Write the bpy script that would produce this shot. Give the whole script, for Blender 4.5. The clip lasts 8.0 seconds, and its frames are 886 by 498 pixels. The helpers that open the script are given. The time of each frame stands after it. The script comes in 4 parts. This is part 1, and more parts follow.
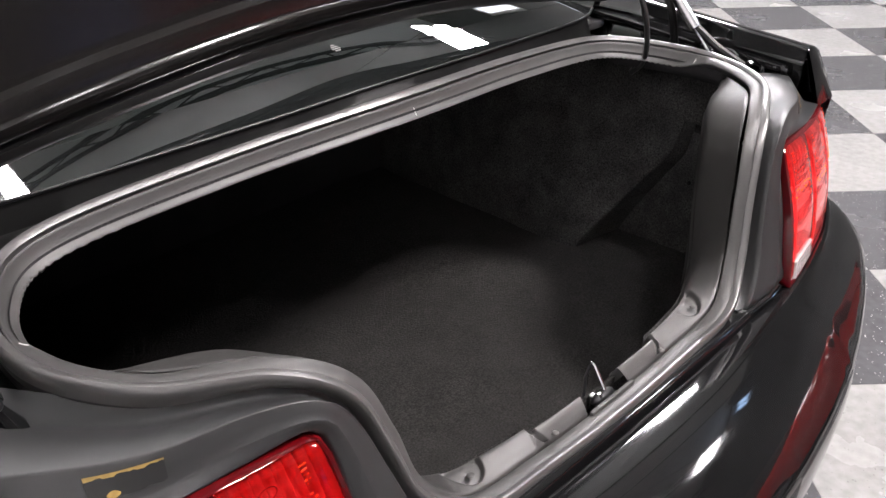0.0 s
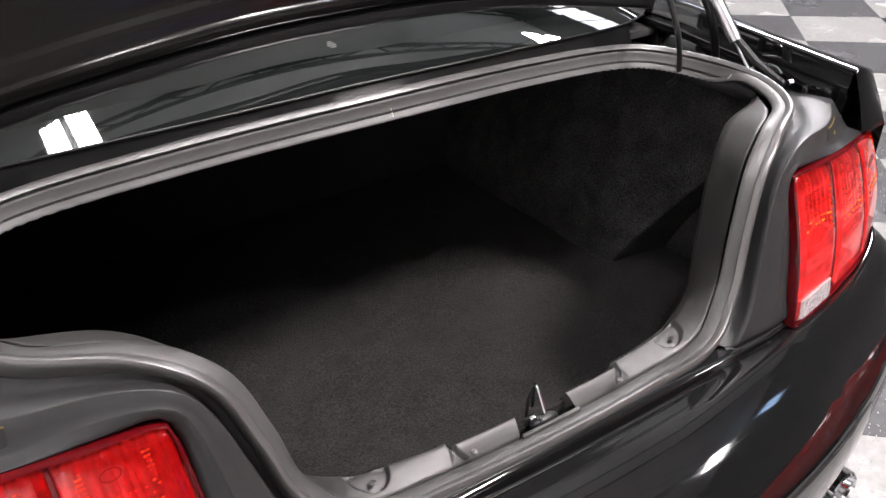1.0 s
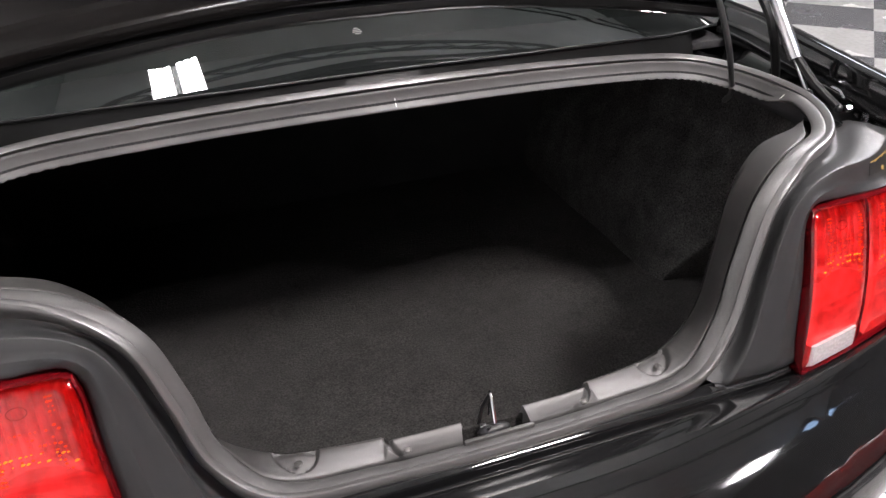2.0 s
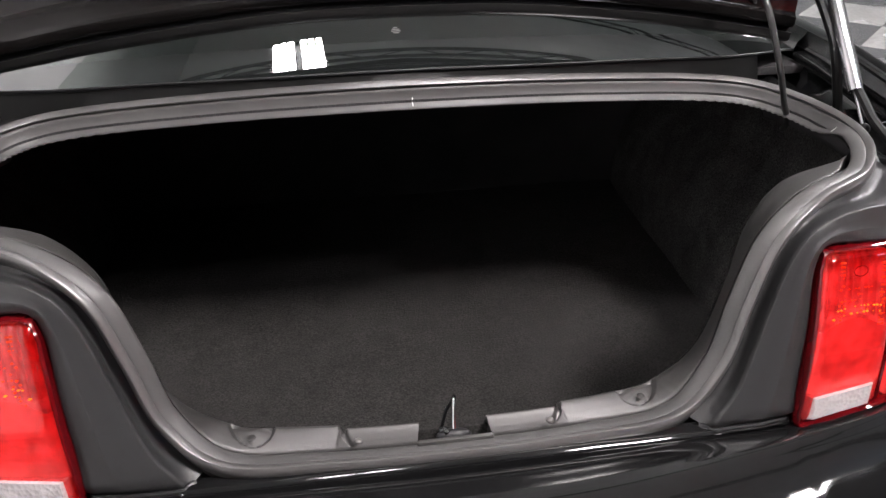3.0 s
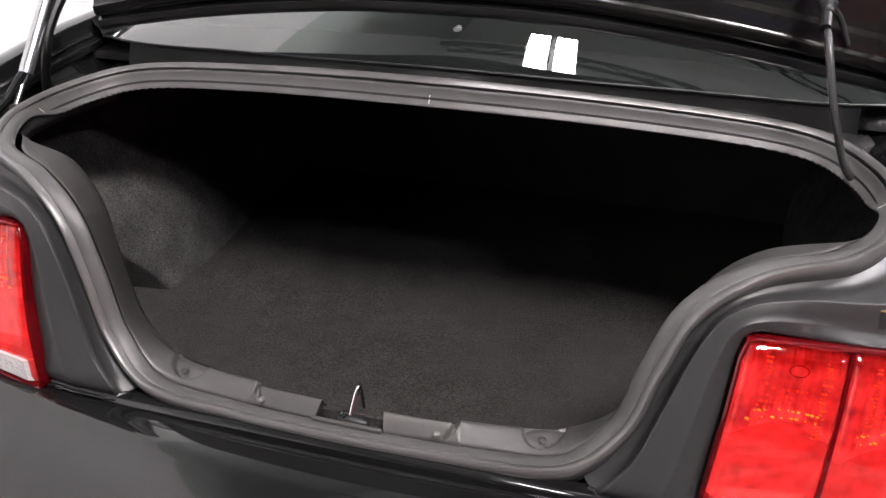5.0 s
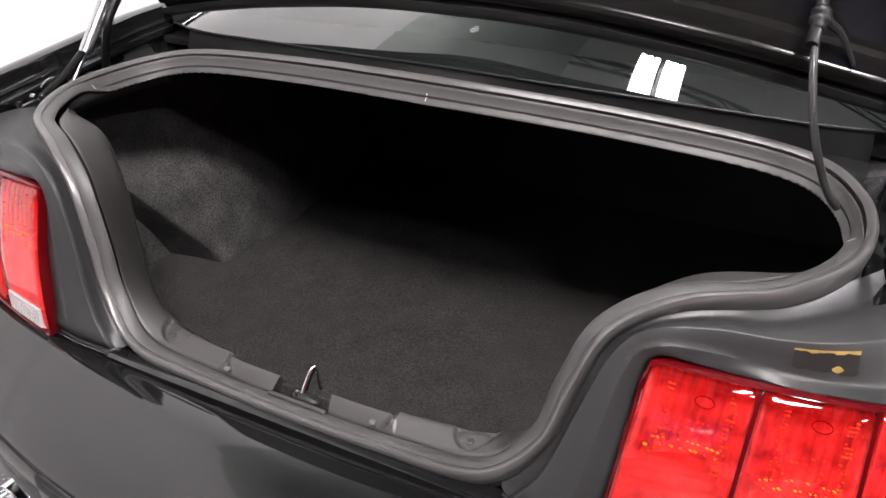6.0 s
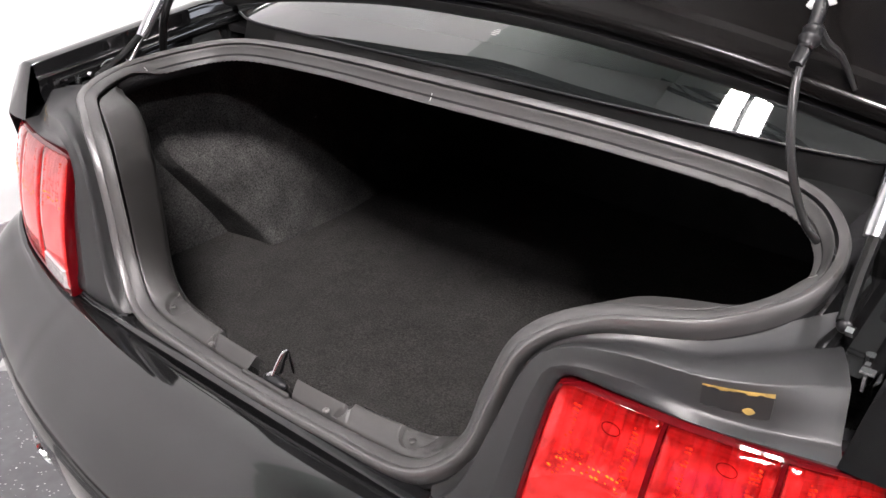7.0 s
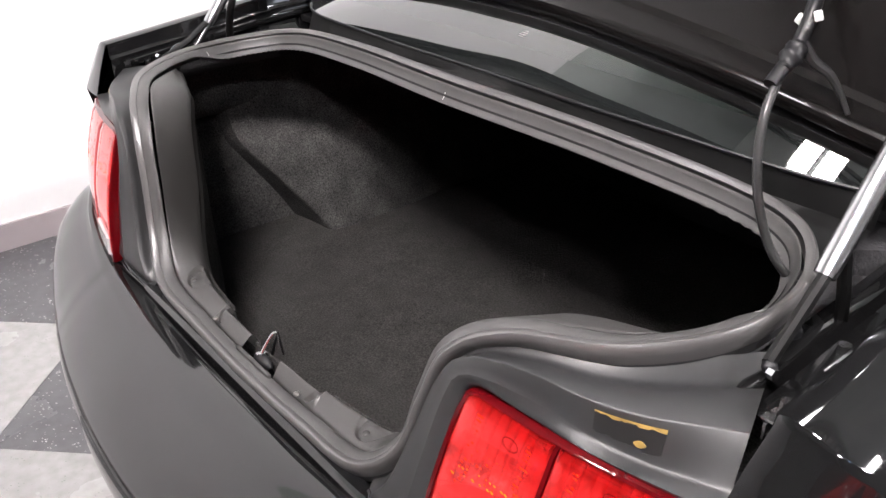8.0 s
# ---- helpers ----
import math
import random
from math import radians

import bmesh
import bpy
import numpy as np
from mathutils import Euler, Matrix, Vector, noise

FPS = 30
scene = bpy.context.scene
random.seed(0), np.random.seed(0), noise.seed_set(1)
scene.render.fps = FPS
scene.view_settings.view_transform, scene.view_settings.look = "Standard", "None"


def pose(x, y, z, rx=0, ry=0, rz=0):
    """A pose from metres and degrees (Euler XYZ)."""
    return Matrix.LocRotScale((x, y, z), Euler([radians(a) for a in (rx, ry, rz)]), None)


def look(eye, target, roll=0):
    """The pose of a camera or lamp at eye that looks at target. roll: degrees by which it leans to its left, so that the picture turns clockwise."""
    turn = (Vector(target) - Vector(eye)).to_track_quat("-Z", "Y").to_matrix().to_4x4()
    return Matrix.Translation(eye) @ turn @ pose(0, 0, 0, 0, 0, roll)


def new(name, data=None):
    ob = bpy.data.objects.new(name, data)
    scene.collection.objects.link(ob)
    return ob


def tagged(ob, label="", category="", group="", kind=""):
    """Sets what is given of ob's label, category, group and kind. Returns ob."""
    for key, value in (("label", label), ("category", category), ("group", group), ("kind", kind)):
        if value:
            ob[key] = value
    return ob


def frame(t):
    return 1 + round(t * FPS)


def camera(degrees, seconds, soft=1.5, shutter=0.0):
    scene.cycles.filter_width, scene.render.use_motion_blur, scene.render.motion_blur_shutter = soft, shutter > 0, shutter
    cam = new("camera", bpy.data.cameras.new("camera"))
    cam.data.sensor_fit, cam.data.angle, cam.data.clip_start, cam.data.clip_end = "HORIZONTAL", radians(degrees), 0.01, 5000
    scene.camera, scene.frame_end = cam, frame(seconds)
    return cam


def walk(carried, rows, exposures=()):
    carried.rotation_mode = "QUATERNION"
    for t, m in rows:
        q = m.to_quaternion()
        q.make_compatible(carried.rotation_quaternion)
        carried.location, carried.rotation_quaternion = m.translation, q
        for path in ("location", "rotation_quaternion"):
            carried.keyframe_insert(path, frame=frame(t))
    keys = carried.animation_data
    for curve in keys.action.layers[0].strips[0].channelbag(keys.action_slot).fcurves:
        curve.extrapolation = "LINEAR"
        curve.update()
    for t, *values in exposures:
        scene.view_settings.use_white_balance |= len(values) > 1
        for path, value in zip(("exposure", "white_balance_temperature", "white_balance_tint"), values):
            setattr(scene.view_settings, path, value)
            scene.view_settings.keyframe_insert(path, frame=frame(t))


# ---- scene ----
cam = camera(54.6, 8.0)
PATH = [
    (0, (-0.859, -0.55, 1.486), (0.374, 0.695, 0.522), -1.3),
    (0.5, (-0.75, -0.63, 1.5), (0.359, 0.713, 0.516), -1.2),
    (1, (-0.624, -0.717, 1.489), (0.331, 0.748, 0.519), -1.7),
    (1.5, (-0.502, -0.782, 1.488), (0.292, 0.775, 0.516), -1.7),
    (2, (-0.389, -0.826, 1.481), (0.241, 0.802, 0.505), -0.8),
    (3.5, (-0.023, -0.92, 1.466), (0.053, 0.844, 0.527), -0.5),
    (4, (0.122, -0.925, 1.467), (-0.016, 0.838, 0.532), -0.7),
    (4.5, (0.252, -0.904, 1.48), (-0.066, 0.825, 0.525), -0.2),
    (6, (0.667, -0.775, 1.491), (-0.186, 0.753, 0.522), -0.9),
    (6.5, (0.771, -0.716, 1.491), (-0.223, 0.726, 0.524), -1.0),
    (7, (0.869, -0.641, 1.489), (-0.256, 0.702, 0.526), -0.9),
    (7.5, (0.962, -0.558, 1.498), (-0.286, 0.665, 0.525), -1.1),
    (8, (1.04, -0.467, 1.494), (-0.328, 0.623, 0.523), -1.5),
]
walk(cam, [(t, look(eye, target, roll)) for t, eye, target, roll in PATH],
     exposures=[(t, e, 6650, 17) for t, e in ((0, .54), (2, .50), (3.5, .38), (4.5, .40), (6, .50), (8, .66))])

# ---------- world and exposure ----------
world = bpy.data.worlds.new("world")
scene.world = world
world.use_nodes = True
world.node_tree.nodes["Background"].inputs[0].default_value = (0.6, 0.65, 0.7, 1)
world.node_tree.nodes["Background"].inputs[1].default_value = 0.05


# ---------- materials ----------
def material(name, base, rough=0.5, metal=0.0, spec=0.5, coat=0.0, vary=0.15, scale=8.0, bump=0.0, bump_scale=200.0,
             rough_vary=0.0, grain=0.0, grain_scale=400.0):
    """A principled surface with stains at one scale and grain at another."""
    m = bpy.data.materials.new(name)
    m.use_nodes = True
    nt = m.node_tree
    b = nt.nodes["Principled BSDF"]
    b.inputs["Roughness"].default_value = rough
    b.inputs["Metallic"].default_value = metal
    b.inputs["Specular IOR Level"].default_value = spec
    b.inputs["Coat Weight"].default_value = coat
    b.inputs["Coat Roughness"].default_value = 0.03
    tc = nt.nodes.new("ShaderNodeTexCoord")
    n1 = nt.nodes.new("ShaderNodeTexNoise")
    n1.inputs["Scale"].default_value = scale
    n1.inputs["Detail"].default_value = 5
    nt.links.new(tc.outputs["Object"], n1.inputs["Vector"])
    n2 = nt.nodes.new("ShaderNodeTexNoise")
    n2.inputs["Scale"].default_value = grain_scale
    n2.inputs["Detail"].default_value = 3
    nt.links.new(tc.outputs["Object"], n2.inputs["Vector"])
    r1 = nt.nodes.new("ShaderNodeMapRange")
    r1.inputs["From Min"].default_value, r1.inputs["From Max"].default_value = 0.3, 0.7
    r1.inputs["To Min"].default_value, r1.inputs["To Max"].default_value = 1 - vary, 1 + vary
    nt.links.new(n1.outputs["Fac"], r1.inputs["Value"])
    r2 = nt.nodes.new("ShaderNodeMapRange")
    r2.inputs["From Min"].default_value, r2.inputs["From Max"].default_value = 0.3, 0.7
    r2.inputs["To Min"].default_value, r2.inputs["To Max"].default_value = 1 - grain, 1 + grain
    nt.links.new(n2.outputs["Fac"], r2.inputs["Value"])
    mul = nt.nodes.new("ShaderNodeMath")
    mul.operation = "MULTIPLY"
    nt.links.new(r1.outputs[0], mul.inputs[0])
    nt.links.new(r2.outputs[0], mul.inputs[1])
    vm = nt.nodes.new("ShaderNodeVectorMath")
    vm.operation = "SCALE"
    vm.inputs[0].default_value = base
    nt.links.new(mul.outputs[0], vm.inputs["Scale"])
    nt.links.new(vm.outputs[0], b.inputs["Base Color"])
    if rough_vary:
        r3 = nt.nodes.new("ShaderNodeMapRange")
        r3.inputs["From Min"].default_value, r3.inputs["From Max"].default_value = 0.3, 0.7
        r3.inputs["To Min"].default_value, r3.inputs["To Max"].default_value = max(0, rough - rough_vary), rough + rough_vary
        nt.links.new(n1.outputs["Fac"], r3.inputs["Value"])
        nt.links.new(r3.outputs[0], b.inputs["Roughness"])
    if bump:
        n3 = nt.nodes.new("ShaderNodeTexNoise")
        n3.inputs["Scale"].default_value = bump_scale
        n3.inputs["Detail"].default_value = 4
        nt.links.new(tc.outputs["Object"], n3.inputs["Vector"])
        bp = nt.nodes.new("ShaderNodeBump")
        bp.inputs["Strength"].default_value = bump
        bp.inputs["Distance"].default_value = 0.002
        nt.links.new(n3.outputs["Fac"], bp.inputs["Height"])
        nt.links.new(bp.outputs[0], b.inputs["Normal"])
    return m


PAINT = material("black_paint", (0.006, 0.006, 0.0063), 0.06, coat=0.15, vary=0.1)
PAINT_IN = material("jamb_paint", (0.023, 0.023, 0.0235), 0.42, spec=0.42, vary=0.08, bump=0.015, bump_scale=300)
PAINT_LID = material("lid_inner_paint", (0.008, 0.0072, 0.0070), 0.18, spec=0.3, vary=0.1, bump=0.02, bump_scale=60)
COWL = material("satin_black_panel", (0.006, 0.006, 0.006), 0.48, spec=0.2, vary=0.1)
RUBBER = material("rubber", (0.026, 0.026, 0.026), 0.30, vary=0.10, scale=12, bump=0.015, bump_scale=500, rough_vary=0.05)
SEAL_RUBBER = material("seal_rubber", (0.070, 0.067, 0.066), 0.35, spec=1.0, vary=0.05, scale=30, bump=0.02, bump_scale=500, rough_vary=0.012)
LIP_RUBBER = material("greyed_rubber", (0.056, 0.0545, 0.0535), 0.48, vary=0.06, scale=30, bump=0.02, bump_scale=400, rough_vary=0.012)
PLASTIC = material("grained_plastic", (0.036, 0.0342, 0.033), 0.47, spec=0.65, vary=0.08, bump=0.12, bump_scale=900)
CLIP = material("clip_plastic", (0.11, 0.105, 0.10), 0.28, vary=0.05)
CARPET = material("carpet", (0.0228, 0.0216, 0.0210), 1.0, spec=0.1, vary=0.17, scale=22, bump=1.0, bump_scale=240, grain=0.7, grain_scale=300)
FELT = material("felt_liner", (0.049, 0.0476, 0.0466), 1.0, spec=0.15, vary=0.35, scale=16, bump=1.0, bump_scale=260, grain=0.75, grain_scale=300)
for pile, nap in ((CARPET, 1.0), (FELT, 0.2)):
    pile.node_tree.nodes["Principled BSDF"].inputs["Diffuse Roughness"].default_value = nap
BLACK_FELT = material("black_felt", (0.036, 0.035, 0.0365), 1.0, spec=0.1, vary=0.2, bump=0.8, bump_scale=200)
ARM_BLACK = material("black_arm_paint", (0.002, 0.002, 0.002), 0.38, spec=0.35)
DARK = material("dark_metal", (0.008, 0.008, 0.009), 0.42, spec=0.4)
STEEL = material("steel", (0.55, 0.55, 0.56), 0.25, metal=1.0, vary=0.1)
CHROME = material("chrome", (0.75, 0.75, 0.76), 0.08, metal=1.0, vary=0.05)
GOLD = material("old_adhesive", (0.34, 0.22, 0.06), 0.45, vary=0.4, scale=60)
LABEL = material("label_film", (0.014, 0.014, 0.014), 0.42, spec=0.35, vary=0.2)
WHITE_PLASTIC = material("white_plastic", (0.75, 0.75, 0.73), 0.4)
def flecked(name, base, fleck, rough, amount, scale):
    """Vinyl tile: a mottled ground with stretched flecks."""
    m = material(name, base, rough, vary=0.07, scale=3, grain=0.12, grain_scale=30, rough_vary=0.06)
    nt = m.node_tree
    b = nt.nodes["Principled BSDF"]
    old = b.inputs["Base Color"].links[0].from_socket
    tc = nt.nodes.new("ShaderNodeTexCoord")
    mp = nt.nodes.new("ShaderNodeMapping")
    mp.inputs["Scale"].default_value = (scale, scale * 2.6, scale)
    mp.inputs["Rotation"].default_value = (0, 0, 0.5)
    v = nt.nodes.new("ShaderNodeTexVoronoi")
    v.inputs["Scale"].default_value = 1.0
    n = nt.nodes.new("ShaderNodeTexNoise")
    n.inputs["Scale"].default_value = 22.0
    add = nt.nodes.new("ShaderNodeMath")
    add.operation = "MULTIPLY_ADD"
    add.inputs[1].default_value = 0.5
    r = nt.nodes.new("ShaderNodeMapRange")
    r.inputs["From Min"].default_value, r.inputs["From Max"].default_value = amount, amount - 0.05
    mix = nt.nodes.new("ShaderNodeMix")
    mix.data_type = "RGBA"
    mix.inputs["B"].default_value = (*fleck, 1)
    nt.links.new(tc.outputs["Object"], mp.inputs[0])
    nt.links.new(mp.outputs[0], v.inputs["Vector"])
    nt.links.new(tc.outputs["Object"], n.inputs["Vector"])
    nt.links.new(n.outputs["Fac"], add.inputs[0])
    nt.links.new(v.outputs["Distance"], add.inputs[2])
    nt.links.new(add.outputs[0], r.inputs["Value"])
    nt.links.new(r.outputs[0], mix.inputs["Factor"])
    nt.links.new(old, mix.inputs["A"])
    nt.links.new(mix.outputs["Result"], b.inputs["Base Color"])
    return m


TILE_LIGHT = flecked("light_tile", (0.265, 0.262, 0.256), (0.12, 0.13, 0.125), 0.24, 0.36, 60)
TILE_DARK = flecked("dark_tile", (0.075, 0.075, 0.079), (0.55, 0.54, 0.52), 0.24, 0.39, 55)
GROUT = material("floor_base", (0.12, 0.12, 0.12), 0.6)
WALL = material("white_wall_paint", (0.80, 0.80, 0.80), 0.6, vary=0.03, scale=2, bump=0.05, bump_scale=120)
BASEBOARD = material("vinyl_baseboard", (0.33, 0.29, 0.30), 0.45, vary=0.05)
CEILING = material("ceiling_deck", (0.80, 0.83, 0.81), 0.7, vary=0.06, scale=2)
GREY_WALL = material("grey_wall_paint", (0.10, 0.102, 0.10), 0.6, vary=0.05, scale=1.5)
HALL_WALL = material("hall_wall_paint", (0.42, 0.46, 0.44), 0.6, vary=0.05, scale=1.5)
BEAM = material("painted_steel_beam", (0.03, 0.032, 0.032), 0.5, vary=0.1)


def emitter(name, colour, strength):
    m = bpy.data.materials.new(name)
    m.use_nodes = True
    nt = m.node_tree
    nt.nodes.remove(nt.nodes["Principled BSDF"])
    e = nt.nodes.new("ShaderNodeEmission")
    e.inputs[0].default_value = (*colour, 1)
    e.inputs[1].default_value = strength
    nt.links.new(e.outputs[0], nt.nodes["Material Output"].inputs[0])
    return m


# tube strengths differ by fixture only to balance the light on the car
TUBE = emitter("fluorescent_tube", (0.98, 0.985, 1.0), 260.0)
TUBE_DIM = emitter("dim_fluorescent_tube", (0.97, 1.0, 0.98), 105.0)
TUBE_SE = emitter("southeast_fluorescent_tube", (0.98, 0.985, 1.0), 200.0)
TUBE_MID = emitter("mid_fluorescent_tube", (0.98, 0.985, 1.0), 95.0)
TUBE_KEY = emitter("key_fluorescent_tube", (1.0, 0.985, 0.97), 205.0)


def clear(name, colour, transmission=1.0, rough=0.0, ior=1.45, bump=0.0, bump_scale=120.0):
    m = bpy.data.materials.new(name)
    m.use_nodes = True
    nt = m.node_tree
    b = nt.nodes["Principled BSDF"]
    b.inputs["Base Color"].default_value = (*colour, 1)
    b.inputs["Transmission Weight"].default_value = transmission
    b.inputs["Roughness"].default_value = rough
    b.inputs["IOR"].default_value = ior
    if bump:
        tc = nt.nodes.new("ShaderNodeTexCoord")
        v = nt.nodes.new("ShaderNodeTexVoronoi")
        v.inputs["Scale"].default_value = bump_scale
        nt.links.new(tc.outputs["Object"], v.inputs["Vector"])
        bp = nt.nodes.new("ShaderNodeBump")
        bp.inputs["Strength"].default_value = bump
        bp.inputs["Distance"].default_value = 0.003
        nt.links.new(v.outputs["Distance"], bp.inputs["Height"])
        nt.links.new(bp.outputs[0], b.inputs["Normal"])
    return m


GLASS = clear("tinted_glass", (0.06, 0.085, 0.075), 0.95, 0.0, 1.82)
FRIT = material("black_ceramic_band", (0.008, 0.009, 0.009), 0.02, spec=1.0, vary=0.05)
LENS = clear("red_lens", (0.86, 0.003, 0.003), 0.86, 0.01, 1.52)
LENS.node_tree.nodes["Principled BSDF"].inputs["Coat Weight"].default_value = 0.28
LENS_EDGE = clear("red_lens_edge", (0.10, 0.002, 0.004), 0.25, 0.04)
LENS_WHITE = clear("clear_lens", (0.8, 0.78, 0.78), 0.6, 0.05, bump=0.5, bump_scale=160)
# amber and orange colours stand for light glinting in the red lens
AMBER = material("amber_glint", (1.0, 0.30, 0.02), 0.12, vary=0.3, scale=60)
ORANGE = material("orange_glint", (0.95, 0.06, 0.01), 0.12, vary=0.3, scale=60)
REFLECTOR_DIM = material("fluted_reflector", (0.62, 0.58, 0.56), 0.22, metal=0.4, vary=0.5, scale=45, bump=1.0, bump_scale=130)
REVERSE = material("reverse_reflector", (0.70, 0.66, 0.66), 0.16, metal=0.9, vary=0.3, scale=50, bump=1.0, bump_scale=70)
REFLECTOR = material("reflector", (0.80, 0.76, 0.72), 0.14, metal=0.5, vary=0.3, scale=40, bump=0.6, bump_scale=90)


# ---------- mesh helpers ----------
def spline(points, n=10):
    """A Catmull-Rom curve through points; an end on the middle plane runs straight across it."""
    c = [Vector(p) for p in points]
    a, z = 2 * c[0] - c[1], 2 * c[-1] - c[-2]
    if abs(c[0].x) < 1e-6:
        a = Vector((-c[1].x, c[1].y, c[1].z))
    if abs(c[-1].x) < 1e-6:
        z = Vector((-c[-2].x, c[-2].y, c[-2].z))
    c = [a] + c + [z]
    out = []
    for i in range(1, len(c) - 2):
        a, b, d, e = c[i - 1:i + 3]
        for k in range(n):
            s = k / n
            out.append(0.5 * (2 * b + (d - a) * s + (2 * a - 5 * b + 4 * d - e) * s * s + (3 * b - a - 3 * d + e) * s ** 3))
    out.append(c[-2])
    return out


def resample(line, n):
    """n + 1 points evenly along a polyline."""
    d = [0.0]
    for a, b in zip(line, line[1:]):
        d.append(d[-1] + (b - a).length)
    out, k = [], 0
    for i in range(n + 1):
        s = d[-1] * i / n
        while k < len(line) - 2 and d[k + 1] < s:
            k += 1
        w = (s - d[k]) / max(d[k + 1] - d[k], 1e-9)
        out.append(line[k].lerp(line[k + 1], min(max(w, 0), 1)))
    return out


def along(line, s):
    """A point at a part of the way along an evenly spaced line."""
    k = min(max(s, 0), 1) * (len(line) - 1)
    i = min(int(k), len(line) - 2)
    return line[i].lerp(line[i + 1], k - i)


def part(name, bm, mat, parent=None, label="", smooth=True, angle=40):
    bmesh.ops.recalc_face_normals(bm, faces=bm.faces)
    for f in bm.faces:
        f.smooth = smooth
    me = bpy.data.meshes.new(name)
    bm.to_mesh(me)
    bm.free()
    me.materials.append(mat)
    if smooth:
        me.set_sharp_from_angle(angle=radians(angle))
    ob = new(name, me)
    ob.parent = parent
    if label:
        tagged(ob, label)
    return ob


def loft(rows, closed=False, ring=False, caps=False, bm=None):
    """Faces between rows of points. closed: each row is a loop; ring: the last row joins the first."""
    bm = bm or bmesh.new()
    vs = [[bm.verts.new(p) for p in row] for row in rows]
    m = len(vs[0])
    for i in range(len(vs) if ring else len(vs) - 1):
        a, b = vs[i], vs[(i + 1) % len(vs)]
        for j in range(m if closed else m - 1):
            k = (j + 1) % m
            bm.faces.new((a[j], a[k], b[k], b[j]))
    if caps:
        bm.faces.new(vs[0])
        bm.faces.new(vs[-1])
    return bm


def thick(rows, offset):
    """A closed sheet: rows as one side, the other side moved by the vector offset."""
    off = Vector(offset)
    return loft([list(r) + [p + off for p in reversed(r)] for r in rows], closed=True, caps=True)


def tube(points, radius, sides=10, bm=None, radii=None):
    bm = bm or bmesh.new()
    pts = [Vector(p) for p in points]
    rows, up = [], None
    for i, p in enumerate(pts):
        t = (pts[min(i + 1, len(pts) - 1)] - pts[max(i - 1, 0)]).normalized()
        if up is None:
            up = t.orthogonal().normalized()
        up = (up - t * up.dot(t)).normalized()
        side = t.cross(up)
        r = radii[i] if radii else radius
        rows.append([p + r * (math.cos(a) * up + math.sin(a) * side) for a in [2 * math.pi * k / sides for k in range(sides)]])
    return loft(rows, closed=True, caps=True, bm=bm)


def box(x0, x1, y0, y1, z0, z1, bevel=0.0, bm=None):
    own = bm is None
    bm = bm or bmesh.new()
    r = bmesh.ops.create_cube(bm, size=1, matrix=Matrix.Translation(((x0 + x1) / 2, (y0 + y1) / 2, (z0 + z1) / 2)) @ Matrix.Diagonal((x1 - x0, y1 - y0, z1 - z0, 1)))
    if bevel and own:
        bmesh.ops.bevel(bm, geom=bm.edges[:], offset=bevel, segments=2, profile=0.5, affect="EDGES")
    return bm


def mirror(line):
    return [Vector((-p[0], p[1], p[2])) for p in line]


def side(points, s):
    return [Vector((s * p[0], p[1], p[2])) for p in points]


def thing(name, label, category, group="", kind=""):
    return tagged(new(name), label, category, group, kind)


# ---------- room ----------
X0, X1, Y0, Y1, TOP = -2.13, 9.0, -9.5, 11.0, 7.6
WHITE_TOP = 3.6


def slab(name, x0, x1, y0, y1, z0, z1, mat, label, category):
    ob = part(name, box(x0, x1, y0, y1, z0, z1), mat, None, "", smooth=False)
    return tagged(ob, label, category, kind="structure")


floor = slab("floor", X0 - 0.2, X1, Y0, Y1, -0.15, -0.003, GROUT, "showroom floor of grey and charcoal vinyl tiles", "floor")
slab("wall_west", X0 - 0.2, X0, Y0, Y1, -0.15, WHITE_TOP, WALL, "plain bright white painted wall", "wall")
slab("wall_west_upper", X0 - 0.2, X0 - 0.03, Y0, Y1, WHITE_TOP, TOP, HALL_WALL, "plain grey green wall above the white one", "wall")
slab("wall_east", X1, X1 + 0.2, Y0, Y1, -0.15, TOP, GREY_WALL, "plain grey painted wall", "wall")
slab("wall_south", X0 - 0.2, X1 + 0.2, Y0 - 0.2, Y0, -0.15, TOP, GREY_WALL, "plain grey painted wall", "wall")
slab("wall_north", X0 - 0.2, X1 + 0.2, Y1, Y1 + 0.2, -0.15, TOP, HALL_WALL, "plain grey green painted wall", "wall")
slab("ceiling", X0 - 0.2, X1 + 0.2, Y0 - 0.2, Y1 + 0.2, TOP, TOP + 0.2, CEILING, "grey painted roof deck", "ceiling")
slab("baseboard", X0, X0 + 0.012, Y0, Y1, -0.002, 0.10, BASEBOARD, "mauve grey vinyl baseboard along the white wall", "baseboard")

for i in range(6):
    y = -7.9 + 3.1 * i
    ob = thing("roof_truss", "dark steel roof truss under the ceiling", "truss", "roof trusses", "structure")
    for z in (TOP - 0.10, TOP - 0.55):
        part("chord", box(X0, X1, y - 0.05, y + 0.05, z - 0.04, z + 0.04), BEAM, ob, smooth=False)
    bm = bmesh.new()
    n = 22
    for k in range(n):
        xa, xb = X0 + (X1 - X0) * k / n, X0 + (X1 - X0) * (k + 1) / n
        za, zb = (TOP - 0.10, TOP - 0.55) if k % 2 else (TOP - 0.55, TOP - 0.10)
        tube([(xa, y, za), (xb, y, zb)], 0.02, 6, bm)
    part("web", bm, BEAM, ob, smooth=False)


